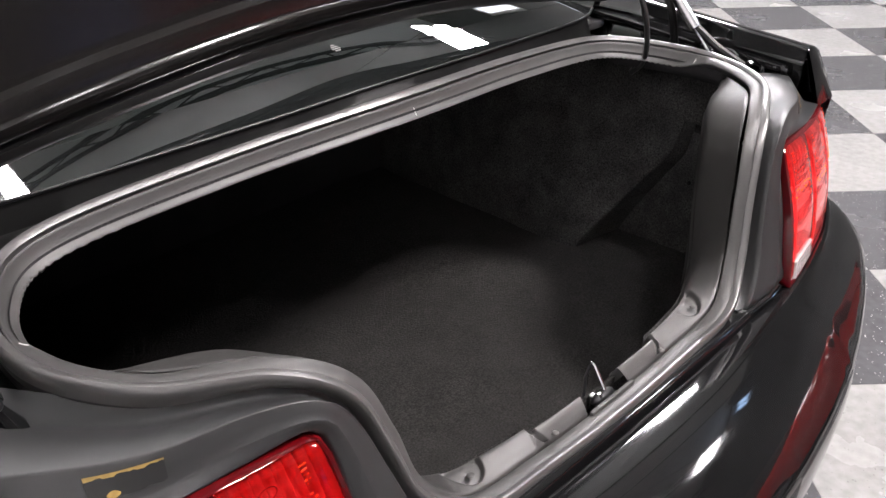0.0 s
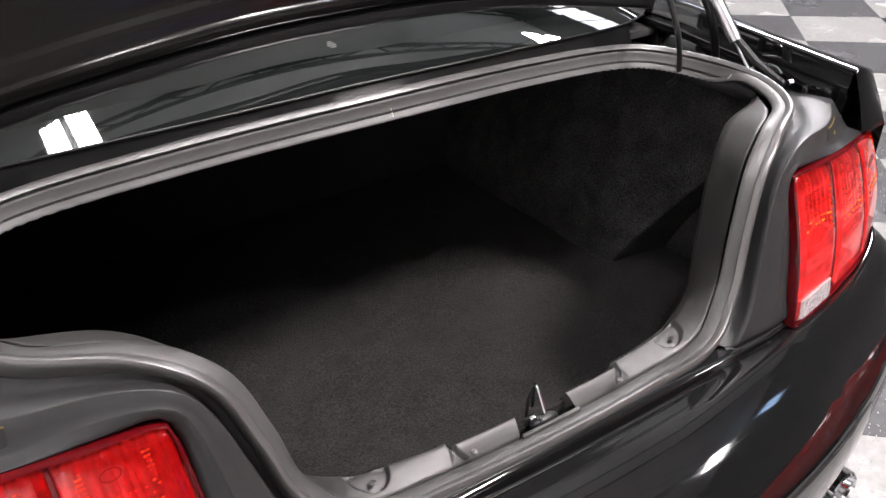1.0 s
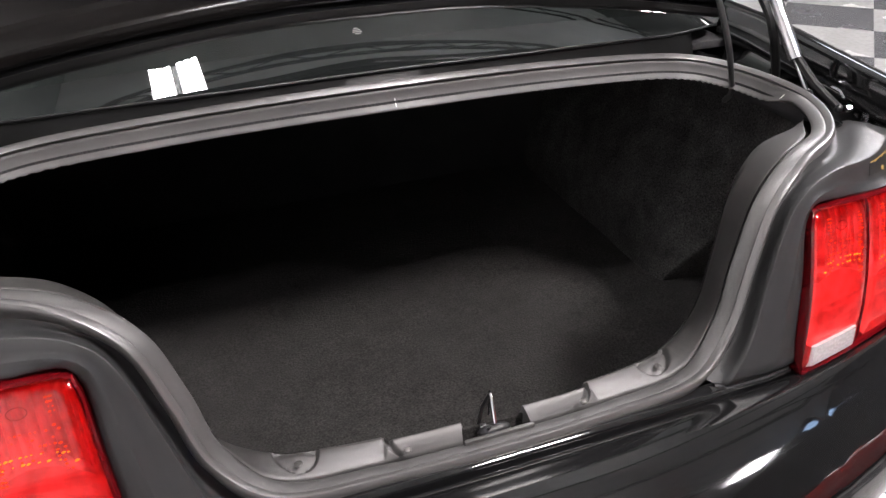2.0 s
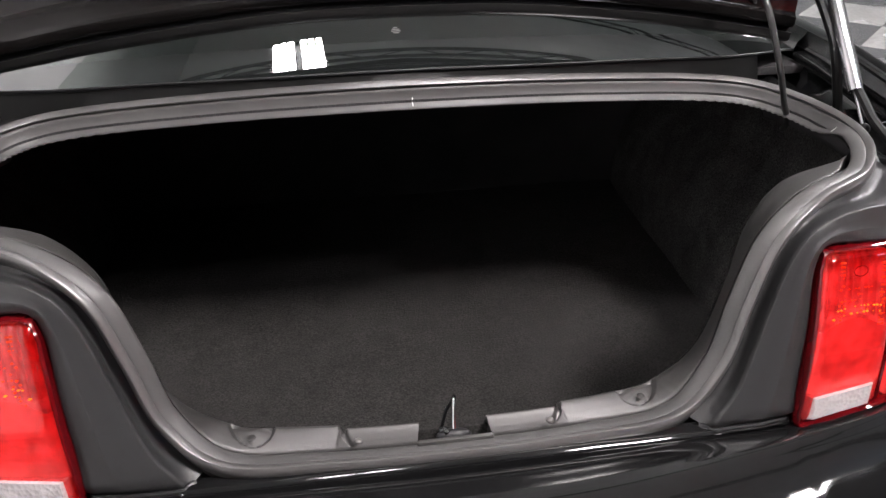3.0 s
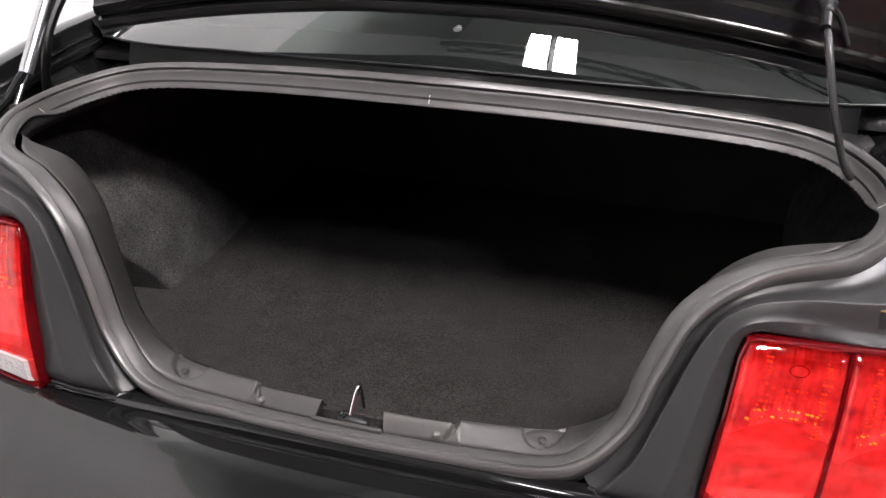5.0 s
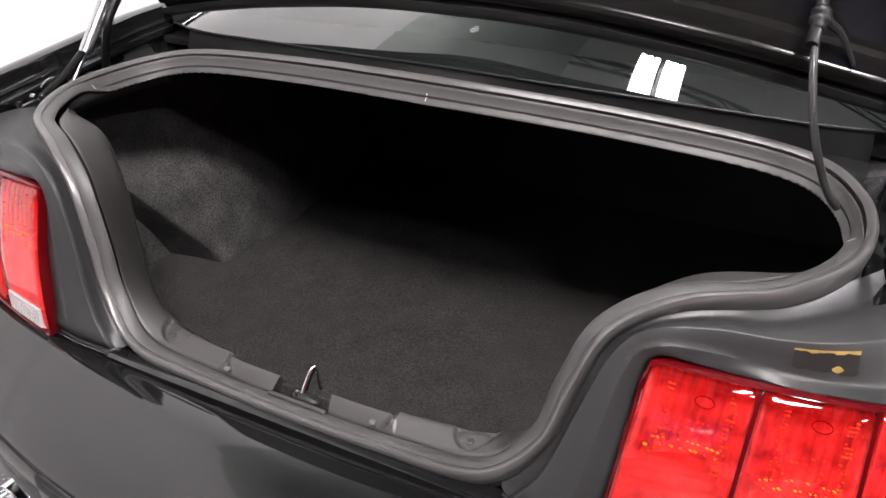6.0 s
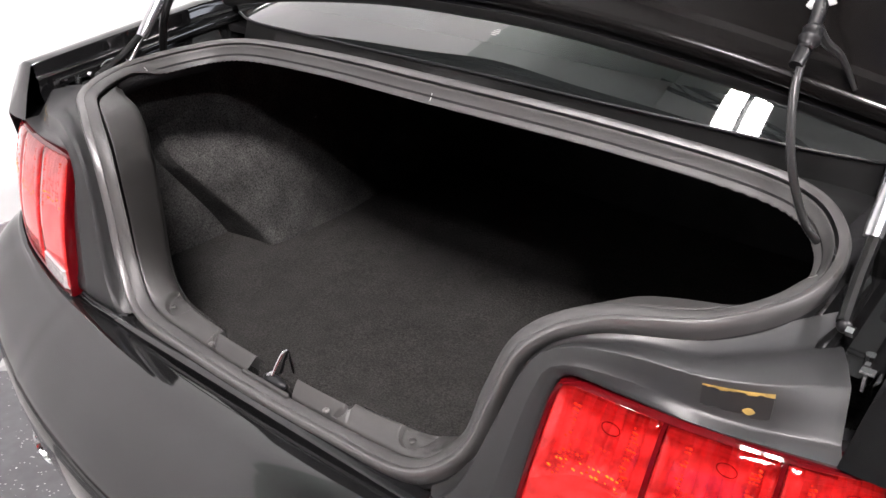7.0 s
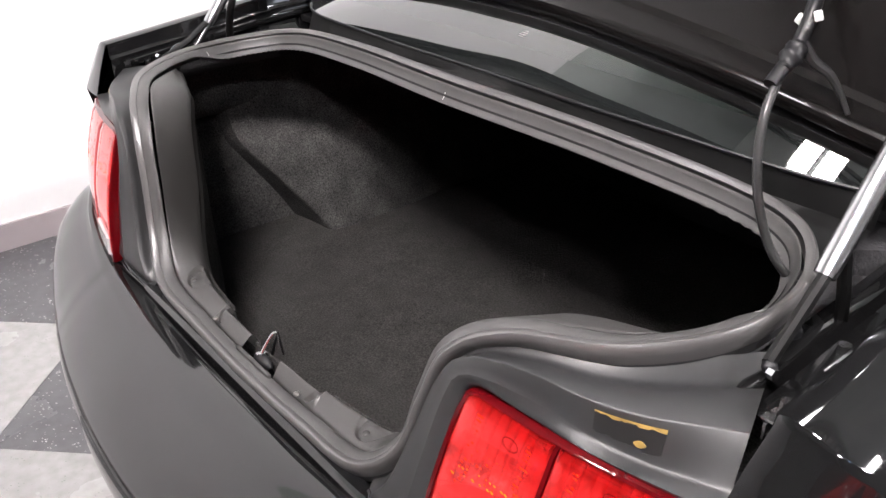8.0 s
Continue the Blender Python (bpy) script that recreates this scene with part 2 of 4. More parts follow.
def ceiling_light(glow, half=0.62, slotted=True, off=0.19, pitch=0.085, radius=0.031):
    """A high-bay fixture: two trays of three tubes, long side along y."""
    ob = thing("ceiling_light", "white fluorescent high bay light with six lit tubes", "ceiling light", "ceiling lights")
    for sx in (-1, 1):
        if not slotted:
            rows = [[Vector((sx * off + a, y, h)) for a, h in ((-0.15, 0.0), (-0.13, 0.06), (0.13, 0.06), (0.15, 0.0), (0.14, 0.075), (-0.14, 0.075))] for y in (-half, half)]
            part("tray", loft(rows, closed=True, caps=True), WHITE_PLASTIC, ob, smooth=False)
        for k in (-1, 0, 1):
            x = sx * off + pitch * k
            if slotted:
                rows = [[Vector((x + a * radius, y, h)) for a, h in ((-1, 0.038), (-.7, 0.050), (.7, 0.050), (1, 0.038), (.85, 0.058), (-.85, 0.058))] for y in (-half, half)]
                part("reflector_slat", loft(rows, closed=True, caps=True), STEEL, ob, smooth=False)
            part("fluorescent_tube", tube([(x, 0.04 - half, 0.015), (x, half - 0.04, 0.015)], radius, 10), glow, ob)
    part("ballast", box(-0.05, 0.05, 0.02 - half, half - 0.02, 0.04, 0.10, 0.005) if off > .15 else box(-0.015, 0.015, 0.02 - half, half - 0.02, 0.06, 0.10, 0.005), BEAM, ob)
    for y in (0.1 - half, half - 0.1):
        part("hanger", tube([(0, y, 0.09), (0, y, TOP - 4.7)], 0.006, 6), BEAM, ob)
    return ob


ceiling_light(TUBE_DIM, 0.55, True, 0.118, 0.064, 0.025).matrix_basis = pose(-0.36, 2.94, 4.7, 0, 0, 2.6)
ceiling_light(TUBE, 0.60).matrix_basis = pose(4.95, 2.95, 4.7)
ceiling_light(TUBE_SE, 0.34, False, 0.11, 0.05, 0.022).matrix_basis = pose(4.9, -3.1, 4.7)
ceiling_light(TUBE_MID, 0.32, False, 0.13, 0.055, 0.02).matrix_basis = pose(-0.05, -1.0, 4.7)
ceiling_light(TUBE_KEY, 0.6, False).matrix_basis = pose(1.7, -1.95, 4.7)

# ---------- car ----------
car = thing("car", "glossy black coupe with its trunk lid open", "car")

SEAL = [(0, -.047, .697), (.169, -.043, .698), (.300, -.041, .712), (.370, -.018, .768), (.402, -.002, .855), (.437, .013, .938),
        (.505, .043, .984), (.610, .106, .994), (.672, .224, 1.000), (.655, .360, 1.008), (.560, .440, 1.022), (.318, .428, 1.043), (0, .388, 1.062)]
SEAL_NORMAL = [(0, -.35, .94), (0, -.35, .94), (-.1, -.5, .85), (-.2, -.85, .5), (-.1, -.95, .3), (0, -.8, .6), (.05, -.6, .8), (.1, -.35, .94),
               (.2, -.1, .97), (.15, .1, .98), (0, .1, 1), (0, .05, 1), (0, 0, 1)]


def loop(points, n=20):
    half = spline(points, n)
    return half + mirror(half)[::-1][1:-1]


def sweep(profile):
    """The profile (away from the opening, up) swept round the opening."""
    line, ups = loop(SEAL), loop(SEAL_NORMAL)
    rows = []
    for i, p in enumerate(line):
        t = (line[(i + 1) % len(line)] - line[i - 1]).normalized()
        u = (ups[i] - t * ups[i].dot(t)).normalized()
        out = t.cross(u)
        rows.append([p + a * out + b * u for a, b in profile])
    return rows


def rim(a, b):
    """One line round the opening, half of it, from the sill's middle to the front's middle."""
    rows = sweep([(a, b)])
    return [r[0] for r in rows[:len(rows) // 2 + 1]]


BULB = [(.0085, -.022), (.0088, -.0080), (.0080, -.0015), (.0055, .0027), (.0028, .0047), (.0008, .0045), (-.0022, .0022), (-.0050, -.0004), (-.0064, -.0022), (-.0062, -.0034), (-.0045, -.0044), (-.0022, -.0055), (-.0020, -.0200), (.003, -.024)]
LIP = [(-.0085, -.0180), (-.0085, -.0086), (-.0094, -.0068), (-.0104, -.0078)]
for k in range(9):
    # the skirt flares inward as it falls
    tilt = math.radians(84 - 44 * (k / 8) ** 1.5)
    LIP.append((LIP[-1][0] - .0033 * math.cos(tilt), LIP[-1][1] - .0033 * math.sin(tilt)))
LIP += [(LIP[-1][0] - .0004, LIP[-1][1] - .0022), (LIP[-1][0] + .0028, LIP[-1][1] - .0030), (-.0100, -.0320)]
FRINGE = (11, 12, 13, 14)
weatherstrip = new("weatherstrip")
weatherstrip.parent = car
tagged(weatherstrip, "black rubber weatherstrip round the trunk opening")
part("seal_bulb", loft(sweep(BULB), closed=True, ring=True), SEAL_RUBBER, weatherstrip)
# beside the trim the lip lies flatter and runs on from the bulb
FLAT = [(-.0040, -.0150), (-.0040, -.0060), (-.0050, -.0036), (-.0066, -.0032)]
for k in range(9):
    tilt = math.radians(14 + 32 * (k / 8))
    FLAT.append((FLAT[-1][0] - .0022 * math.cos(tilt), FLAT[-1][1] - .0022 * math.sin(tilt)))
FLAT += [(FLAT[-1][0] - .0003, FLAT[-1][1] - .0020), (FLAT[-1][0] + .0020, FLAT[-1][1] - .0030), (-.0100, -.0240)]
lip_rows = sweep(LIP)
for row, flat in zip(lip_rows, sweep(FLAT)):
    w = min(1, max(0, (.31 - flat[0].y) / .09))
    row[:] = [p.lerp(q, w * w * (3 - 2 * w)) for p, q in zip(row, flat)]
for i, row in enumerate(lip_rows):
    # crimped lower edge where the strip turns the front corners
    x, y = abs(row[0].x), row[0].y
    if y > .30 and x > .44:
        w = min(1, (x - .44) / .05) * (1 if i % 2 else -1)
        for k in FRINGE:
            row[k].z += .0010 * w
part("seal_lip", loft(lip_rows, closed=True, ring=True), LIP_RUBBER, weatherstrip, "greyed rubber inner lip")

# jamb panels round the tail lamps


JAMB_ROWS = {}


def jamb(s):
    a = resample(spline([(.326, -.047, .690), (.340, -.043, .709), (.372, -.034, .748), (.408, -.014, .840), (.440, -.002, .920), (.478, .010, .966), (.540, .040, .982), (.620, .086, .982), (.712, .200, .983)], 8), 40)
    b = resample(spline([(.463, -.052, .697), (.468, -.060, .711), (.469, -.052, .745), (.476, -.034, .830), (.483, -.012, .905), (.500, -.006, .938), (.560, .004, .937), (.650, .020, .932), (.769, .054, .928)], 8), 40)
    rows = []
    for i in range(41):
        t = (a[min(i + 1, 40)] - a[max(i - 1, 0)] + b[min(i + 1, 40)] - b[max(i - 1, 0)]).normalized()
        n = (b[i] - a[i]).cross(t).normalized()
        if n.y > 0:
            n = -n
        k = min(max((i - 17) / 18, 0), 1)
        k = k * k * (3 - 2 * k)
        low, v1, h1, v2, h2 = -.019 + .014 * k, .215 + .345 * k, .005 + .011 * k, .67 + .17 * k, .0056 - .0206 * k
        end = -.006 - .004 * k
        dv, out = v2 - v1, .98 - v2
        prof = [(-.20, -.022), (.0, -.025), (.085, -.024 + .003 * k), (.135 + .03 * k, low - .002 * k), (.5 * (.13 + v1), (low + h1) * .5 + .001 * k), (v1 - .03, h1 - .0012), (v1 - .008, h1 - .0003), (v1 + .004, h1 - .0003 - .0010 * k),
                (v1 + .03, h1 + (h2 - h1) * (.03 / dv) * .9), (v1 + dv * .5, h1 + (h2 - h1) * .5), (v2 - .03, h2 + (h1 - h2) * .03 / dv), (v2 - .006, h2 + .0010 * k + .0004), (v2 + .010, h2 + .0004),
                (v2 + .4 * out, h2 + (end - h2) * .4), (v2 + .7 * out, h2 + (end - h2) * .7), (.98, end), (1.0, -.009), (1.02, -.03)]
        f = min(1, (i + 1.5) / 4)
        prof = [(v, h * f if 0 < v < 1 else h) for v, h in prof]
        rows.append(side([a[i].lerp(b[i], v) + n * h for v, h in prof], s))
    rows.insert(0, [p + Vector((0, .003, -.0018)) for p in rows[0]])
    rows.insert(0, [p + Vector((0, .030, -.0030)) for p in rows[0]])
    JAMB_ROWS[s] = rows
    # dark tube as the joint's shade under the panel's foot, above the folded edge
    foot = [rows[2][k].lerp(rows[0][k], .04) for k in range(2, len(prof) - 1)]
    part("foot_joint_shade", tube([p + Vector((0, -.0022, -.0035)) for p in foot], .0034, 6), DARK, car, "dark strip as the shade in the joint under the jamb panel")
    part("foot_fold", tube([p + Vector((0, -.0085, -.0050)) for p in foot], .0022, 8), PAINT, car, "black painted fold below the joint")
    ob = part("jamb_panel", loft(rows), PAINT_IN, car, "satin dark painted jamb panel beside the tail lamp", angle=75)
    return ob


def rear_end(x):
    """How far back the fender reaches at a distance from the middle."""
    xs, ys = (0, .800, .830, .860, .890, .915, .935, .96), (.094, .094, .101, .117, .144, .188, .26, .36)
    for k in range(len(xs) - 1):
        if x <= xs[k + 1]:
            return ys[k] + (ys[k + 1] - ys[k]) * (x - xs[k]) / (xs[k + 1] - xs[k])
    return ys[-1]


def quarter(s):
    """The rear fender: top edge, gutter wall and outer side."""
    ys = [.100, .13, .16, .20, .25, .34, .42, .50, .56, .60, .65, .72, .80, .88, .96, 1.04, 1.12, 1.20, 1.26, 1.30, 1.34, 1.42]
    rows = []
    for y in ys:
        k = (y - .104) / 1.2
        zt, xi = 1.016 + .03 * min(k * 3, 1) + .03 * k, .776 + .01 * k
        prof = [(xi - .020, zt - .09), (xi - .008, zt - .055), (xi - .010, zt - .030), (xi - .004, zt - .022), (xi - .003, zt - .006), (xi, zt), (xi + .008, zt + .003), (xi + .03, zt + .001), (xi + .06, zt - .010), (xi + .095, zt - .035),
                (xi + .12, zt - .07), (xi + .140, zt - .12), (xi + .158, zt - .22), (xi + .165, zt - .36), (xi + .15, zt - .6), (xi + .12, zt - .72)]
        arch = .33 + math.sqrt(max(0, .37 ** 2 - (y - .96) ** 2)) if abs(y - .96) < .37 else 0
        rows.append(side([Vector((a, max(y, rear_end(a)), max(z, arch))) for a, z in prof], s))
    part("quarter_panel", loft(rows), PAINT, car, "glossy black rear quarter panel")
    # the end face above and beside the lamp
    cols = []
    for p in rows[0][5:]:
        x = abs(p.x)
        low = .918 if x < .842 else min(p.z - .005, .90 - (x - .842) * 2.2)
        d = Vector((0, -.006, 0))
        w = Vector((-s * .014 * max(0, 1 - (x - .776) / .05), -.040, 0))
        cols.append([p, p + d * .6 + Vector((0, 0, -.003)), p + d + Vector((0, 0, -.008)), Vector((p.x, p.y - .006, (p.z + low) / 2)) + w * .5, Vector((p.x, p.y - .006, low)) + w, Vector((p.x, p.y + .03, low - .004))])
    part("quarter_end", loft(cols), PAINT, car, "glossy black end of the quarter panel")


def tail_lamp(s):
    ob = new("tail_lamp")
    ob.parent = car
    tagged(ob, "red three-segment tail lamp with a clear reverse section")
    top = [Vector(p) for p in ((.490, 0, .930), (.609, .015, .923), (.728, .042, .917), (.830, .085, .910))]
    bot = [Vector(p) for p in ((.465, -.064, .685), (.597, -.040, .692), (.728, -.008, .702), (.845, .045, .716))]
    tl, bl = resample(spline(top, 12), 36), resample(spline(bot, 12), 36)

    def face(u, v):
        # rounded corners
        ru, rv = .042, .062
        su, sv = (u > .5), (v > .5)
        a, c = (1 - u if su else u), (1 - v if sv else v)
        if 0 <= a < ru and 0 <= c < rv:
            p, q = (ru - a) / ru, (rv - c) / rv
            g = max(p, q) / max(math.hypot(p, q), 1e-9)
            a, c = ru - ru * p * g, rv - rv * q * g
            u, v = (1 - a if su else a), (1 - c if sv else c)
        k = min(max(u, 0), 1) * 36
        i = min(int(k), 35)
        p, q = tl[i].lerp(tl[i + 1], k - i), bl[i].lerp(bl[i + 1], k - i)
        r = p.lerp(q, v)
        return r + Vector((0, -.012 * math.sin(math.pi * min(max(v, 0), 1)), 0))

    def pillow(name, u0, u1, v0, v1, mat, proud, label="", n=10, rnd=.10, parent=ob):
        """A rounded pane proud of the lamp's face."""
        rows = []
        steps = [(0, -.010), (0, -.001), (.02, .55), (.06, 1)] + [(.06 + .88 * k / n, 1) for k in range(1, n)] + [(.94, 1), (.98, .55), (1, -.001), (1, -.010)]
        for a, ha in steps:
            row = []
            for b, hb in steps:
                u, v = u0 + (u1 - u0) * a, v0 + (v1 - v0) * b
                h = min(ha, hb)
                h = h if h < 0 else h * proud
                row.append(face(u, v) + Vector((0, -h, h * .25)))
            rows.append(side(row, s))
        return part(name, loft(rows), mat, parent, label)

    # rim and housing
    rim_rows = []
    for u, v in [(k / 20, 0) for k in range(21)] + [(1, k / 10) for k in range(1, 11)] + [(1 - k / 20, 1) for k in range(1, 21)] + [(0, 1 - k / 10) for k in range(1, 10)]:
        c = face(.5, .5)
        p = face(u, v)
        o = Vector((p.x - c.x, 0, p.z - c.z)).normalized()
        rim_rows.append(side([p + o * .001 + Vector((0, .03, 0)), p + o * .001 + Vector((0, -.003, 0)), p - o * .0015 + Vector((0, -.006, 0)), p - o * .0045 + Vector((0, -.003, 0)), p - o * .0045 + Vector((0, .03, 0))], s))
    part("rim", loft(rim_rows, closed=True, ring=True), LENS_EDGE, ob, "dark red lens rim")
    back = [[face(u, v) + Vector((0, .045, 0)) for v in (-.01, .5, 1.01)] for u in (-.01, .33, .66, 1.01)]
    part("housing", thick([side(r, s) for r in back], (0, .02, 0)), DARK, ob)
    cuts = (.014, .333, .349, .660, .676, .988)
    for k in range(3):
        u0, u1 = cuts[2 * k], cuts[2 * k + 1]
        v1 = .975
        pane = pillow("red_lens", u0, u1, .025, v1, LENS, .006)
        pane.visible_shadow = False
        low = .78 if k == 0 else .975
        rows = []
        for i in range(49):
            row, a = [], i / 48
            w = 2 * a - 1
            arch = .50 + .14 * w * w
            for j in range(29):
                lower = j > 18
                b = arch + .02 + (1 - arch - .02) * (j - 19) / 9 if lower else arch * j / 18
                u, v = u0 + (u1 - u0) * a, .04 + (low - .06) * b
                if lower and k == 0 and j == 28:
                    v = v1 - .02
                d = .012 + .010 * (1 - w * w) * (1 - b) if lower else .014 + .020 * (1 - w * w) * (1 - (2 * b - .7) ** 4) + .0070 * abs(math.sin(30 * a)) + .0012 * math.sin(70 * b)
                row.append(face(u, v) + Vector((0, d, 0)))
            rows.append(side(row, s))
        part("reflector", loft([r[:20] for r in rows]), REFLECTOR_DIM, ob, "fluted silver reflector", angle=70)
        part("reflector_bowl", loft([r[19:] for r in rows]), REFLECTOR, ob, "smooth silver reflector bowl", angle=70)
        rng = random.Random(11 + k)
        hi = (low - .025) / .95
        columns = [(.22 + .034 * (i % 2) + .01 * rng.random(), .075 + .020 * (i // 2)) for i in range(34)] + [(.80 + .030 * (i % 3), .075 + .020 * (i // 3)) for i in range(57)]
        fan = [(.30 + .045 * (i % 9), .27 * hi + .030 * (i // 9)) for i in range(45)]
        arcs = [(.17 + .045 * (i % 15), (.49 - .045 * (i // 15)) * hi - .055 * hi * (1 - (2 * (.17 + .045 * (i % 15)) - 1) ** 2)) for i in range(30)]
        # coloured spots painted as glints, scattered over the lens face
        for name, mat, spots, size, keep in (("amber_glint", AMBER, arcs, .0017, .62), ("orange_glint", ORANGE, columns, .0016, .62), ("orange_glint", ORANGE, fan, .0013, .5)):
            bm = bmesh.new()
            for a, v in spots:
                if rng.random() > keep:
                    continue
                q = face(u0 + (u1 - u0) * (a + .008 * rng.random()), v + .004 * rng.random()) + Vector((0, -.0060, .0015))
                r = size * (.5 + .9 * rng.random())
                bmesh.ops.create_icosphere(bm, subdivisions=1, radius=r, matrix=Matrix.Translation((s * q.x, q.y, q.z)) @ Matrix.Diagonal((1.3, .14, 1, 1)))
            tagged(part(name, bm, mat, ob), "small amber and orange spots painted as glints of the lens prisms", kind="stuff")
        c = face((u0 + u1) / 2 + .02, .16)
        part("bulb_socket", tube([Vector((s * (c.x + .0105 * math.cos(q)), c.y + .014, c.z + .0075 * math.sin(q))) for q in [2 * math.pi * m / 16 for m in range(17)]], .0006, 6), LENS_EDGE, ob, "dark bulb socket behind the lens")
    pillow("reverse_reflector", .040, .300, .812, .948, REVERSE, .0078, "silver reverse lamp reflector", 14)
    pane = pillow("reverse_lens", .036, .304, .806, .954, LENS_WHITE, .0105, "clear ribbed reverse lens")
    pane.visible_shadow = False
    for k in (0, 1):
        u = (cuts[2 * k + 1] + cuts[2 * k + 2]) / 2
        pillow("divider", u - .007, u + .007, .02, .98, LENS_EDGE, .003, "dark red divider between lenses", 4)
    return ob


def bumper():
    inner = [(0, -.070, .684), (.16, -.068, .684), (.31, -.062, .685), (.40, -.0585, .686), (.45, -.056, .686), (.49, -.0545, .687), (.60, -.042, .690), (.73, -.012, .700), (.83, .034, .712), (.868, .09, .715), (.885, .20, .72), (.90, .40, .72)]
    outer = [(0, -.262, .60), (.16, -.255, .60), (.31, -.236, .60), (.40, -.220, .60), (.45, -.209, .60), (.49, -.199, .60), (.60, -.166, .60), (.73, -.116, .60), (.845, -.048, .60), (.915, .05, .60), (.940, .20, .60), (.945, .40, .60)]
    a, b = spline(inner, 6), spline(outer, 6)
    # a flat shelf, a soft crease, a bowed slope and a rounded edge over an upright face

    def bend(x):
        uc = .38 - .50 * max(0, min(x, .75) - .12) ** 1.5
        w = .93 - uc - .03
        fall = .0255 * (1 - min(1, max(0, (x - .52) / .26)))
        line = [(.0, -.030, 0), (.0, -.006, 0), (.008, -.0018, 0), (.025, .0, 0), (uc * .25, .0013, 0), (uc * .5, .0015, 0), (uc * .75, .0001, 0), (uc - .03, -.0030, 0), (uc - .008, -.0046, 0), (uc + .008, -.0062, 0), (uc + .03, -.0080, 0),
                (uc + .03 + w * .2, -.0146, 0), (uc + .03 + w * .4, -.0228, 0), (uc + .03 + w * .6, -.0329, 0), (uc + .03 + w * .8, -.0457, 0), (.93, -.0625, 0), (.97, -.0745, 0), (.99, -.0875, 0), (1.0, -.104, 0),
                (1.0, -.13, -.000), (1.0, -.18, -.006), (1.0, -.235, -.018), (1.0, -.250, -.026), (1.0, -.258, -.045), (1.0, -.30, -.055), (1.0, -.37, -.075)]
        low = dict(zip(range(11, 16), (.13, .32, .545, .78, 1)))
        return [(u, z - fall * low.get(i, i > 15), o) for i, (u, z, o) in enumerate(line)]

    rows = []
    for i in range(len(a)):
        t = b[min(i + 1, len(b) - 1)] - b[max(i - 1, 0)]
        o = Vector((t.y, -t.x, 0)).normalized()
        rows.append([Vector((a[i].x + (b[i].x - a[i].x) * u, a[i].y + (b[i].y - a[i].y) * u, a[i].z + z)) + o * w for u, z, w in bend(a[i].x)])
    full = [mirror(r) for r in rows[::-1][:-1]] + rows
    return part("bumper", loft(full), PAINT, car, "glossy black rear bumper cover")


for s in (1, -1):
    jamb(s)
    quarter(s)
    tail_lamp(s)
bumper()

# body sill below the strip, between the two jamb panels
rows = []
for x in [i * .040 - .480 for i in range(25)]:
    d = .0065 * min(1, max(0, (abs(x) - .31) / .15))
    e = .0015 * min(1, max(0, (abs(x) - .31) / .10))
    rows.append([Vector((x, y + d, z - e)) for y, z in ((-.030, .66), (-.034, .6895), (-.050, .690), (-.0555, .6893), (-.0595, .6872), (-.0618, .6835), (-.0622, .66))])
part("body_sill", loft(rows), PAINT, car, "glossy black painted body sill")

# flange under the strip, gutter floor beside it, and cowl to the rear window
part("opening_flange", loft([list(r) for r in zip(*[rim(.006, -.008), rim(.0085, -.020), rim(.0085, -.036)])] + [list(r) for r in zip(*[mirror(rim(.006, -.008)), mirror(rim(.0085, -.020)), mirror(rim(.0085, -.036))])][::-1][1:-1], ring=True), PAINT_IN, car)
for s in (1, -1):
    rows = []
    for j in range(-1, 20):
        y = .185 + .024 * j
        z = .958 + .02 * j / 19 - .002 * max(0, -j)
        rows.append(side([Vector((x, y, z + h)) for x, h in ((.678, -.004), (.690, .0), (.700, .006), (.712, .006), (.720, -.004), (.745, -.006), (.758, .004), (.768, .022))], s))
    part("gutter", loft(rows), PAINT, car, "black painted drain gutter")
    part("gutter_bolt", tube(side([(.735, .30, .955), (.735, .30, .972)], s), .007, 8), STEEL, car)
    part("gutter_bolt", tube(side([(.748, .17, .962), (.748, .17, .976)], s), .006, 8), STEEL, car)
    # inner ledge of the fender and the bracket at its end
    rows = []
    for j in range(16):
        y = .135 + .030 * j
        k = (y - .104) / 1.2
        zt, xi = 1.016 + .03 * min(k * 3, 1) + .03 * k, .776 + .01 * k
        rows.append(side([Vector((xi - a, y, zt - h)) for a, h in ((.002, .040), (.008, .036), (.021, .0375), (.0235, .0405), (.024, .052), (.018, .056))], s))
    part("fender_ledge", loft(rows), PAINT, car, "glossy black inner ledge of the fender")
    bracket = bmesh.new()
    for y, z, w in ((.130, .980, .009), (.146, .977, .007)):
        box(min(s * .748, s * .762), max(s * .748, s * .762), y - w / 2, y + w / 2, z, z + .003, bm=bracket)
    box(min(s * .753, s * .756), max(s * .753, s * .756), .122, .152, .962, .979, bm=bracket)
    part("fender_bracket", bracket, STEEL, car, "small bright fender bracket", smooth=False)
    part("gutter_clip", tube(side(spline([(.752, .225, .984), (.757, .245, .992), (.757, .275, .990), (.752, .290, .982)], 5), s), .0028, 8), STEEL, car)
def glass_z(x, y):
    """The height of the rear window: bowed both ways, straighter towards the roof."""
    w = y - .429
    v = min(w, .22)
    return 1.0554 + .4311 * v - .417 * v * v - .0729 * x * x - .085 * x ** 4 - .225 * x * x * v + (w - v) * (.2476 - .225 * x * x) + .25 * (w - v) ** 2


WIN = [(0, .4478, 1.0634), (.263, .453, 1.0597), (.504, .4803, 1.0495), (.640, .5206, 1.0388), (.755, .5875, 1.0238)]
fr = [p for p in rim(.0085, -.012) if p.y > .365]
wl = spline(WIN, 12)


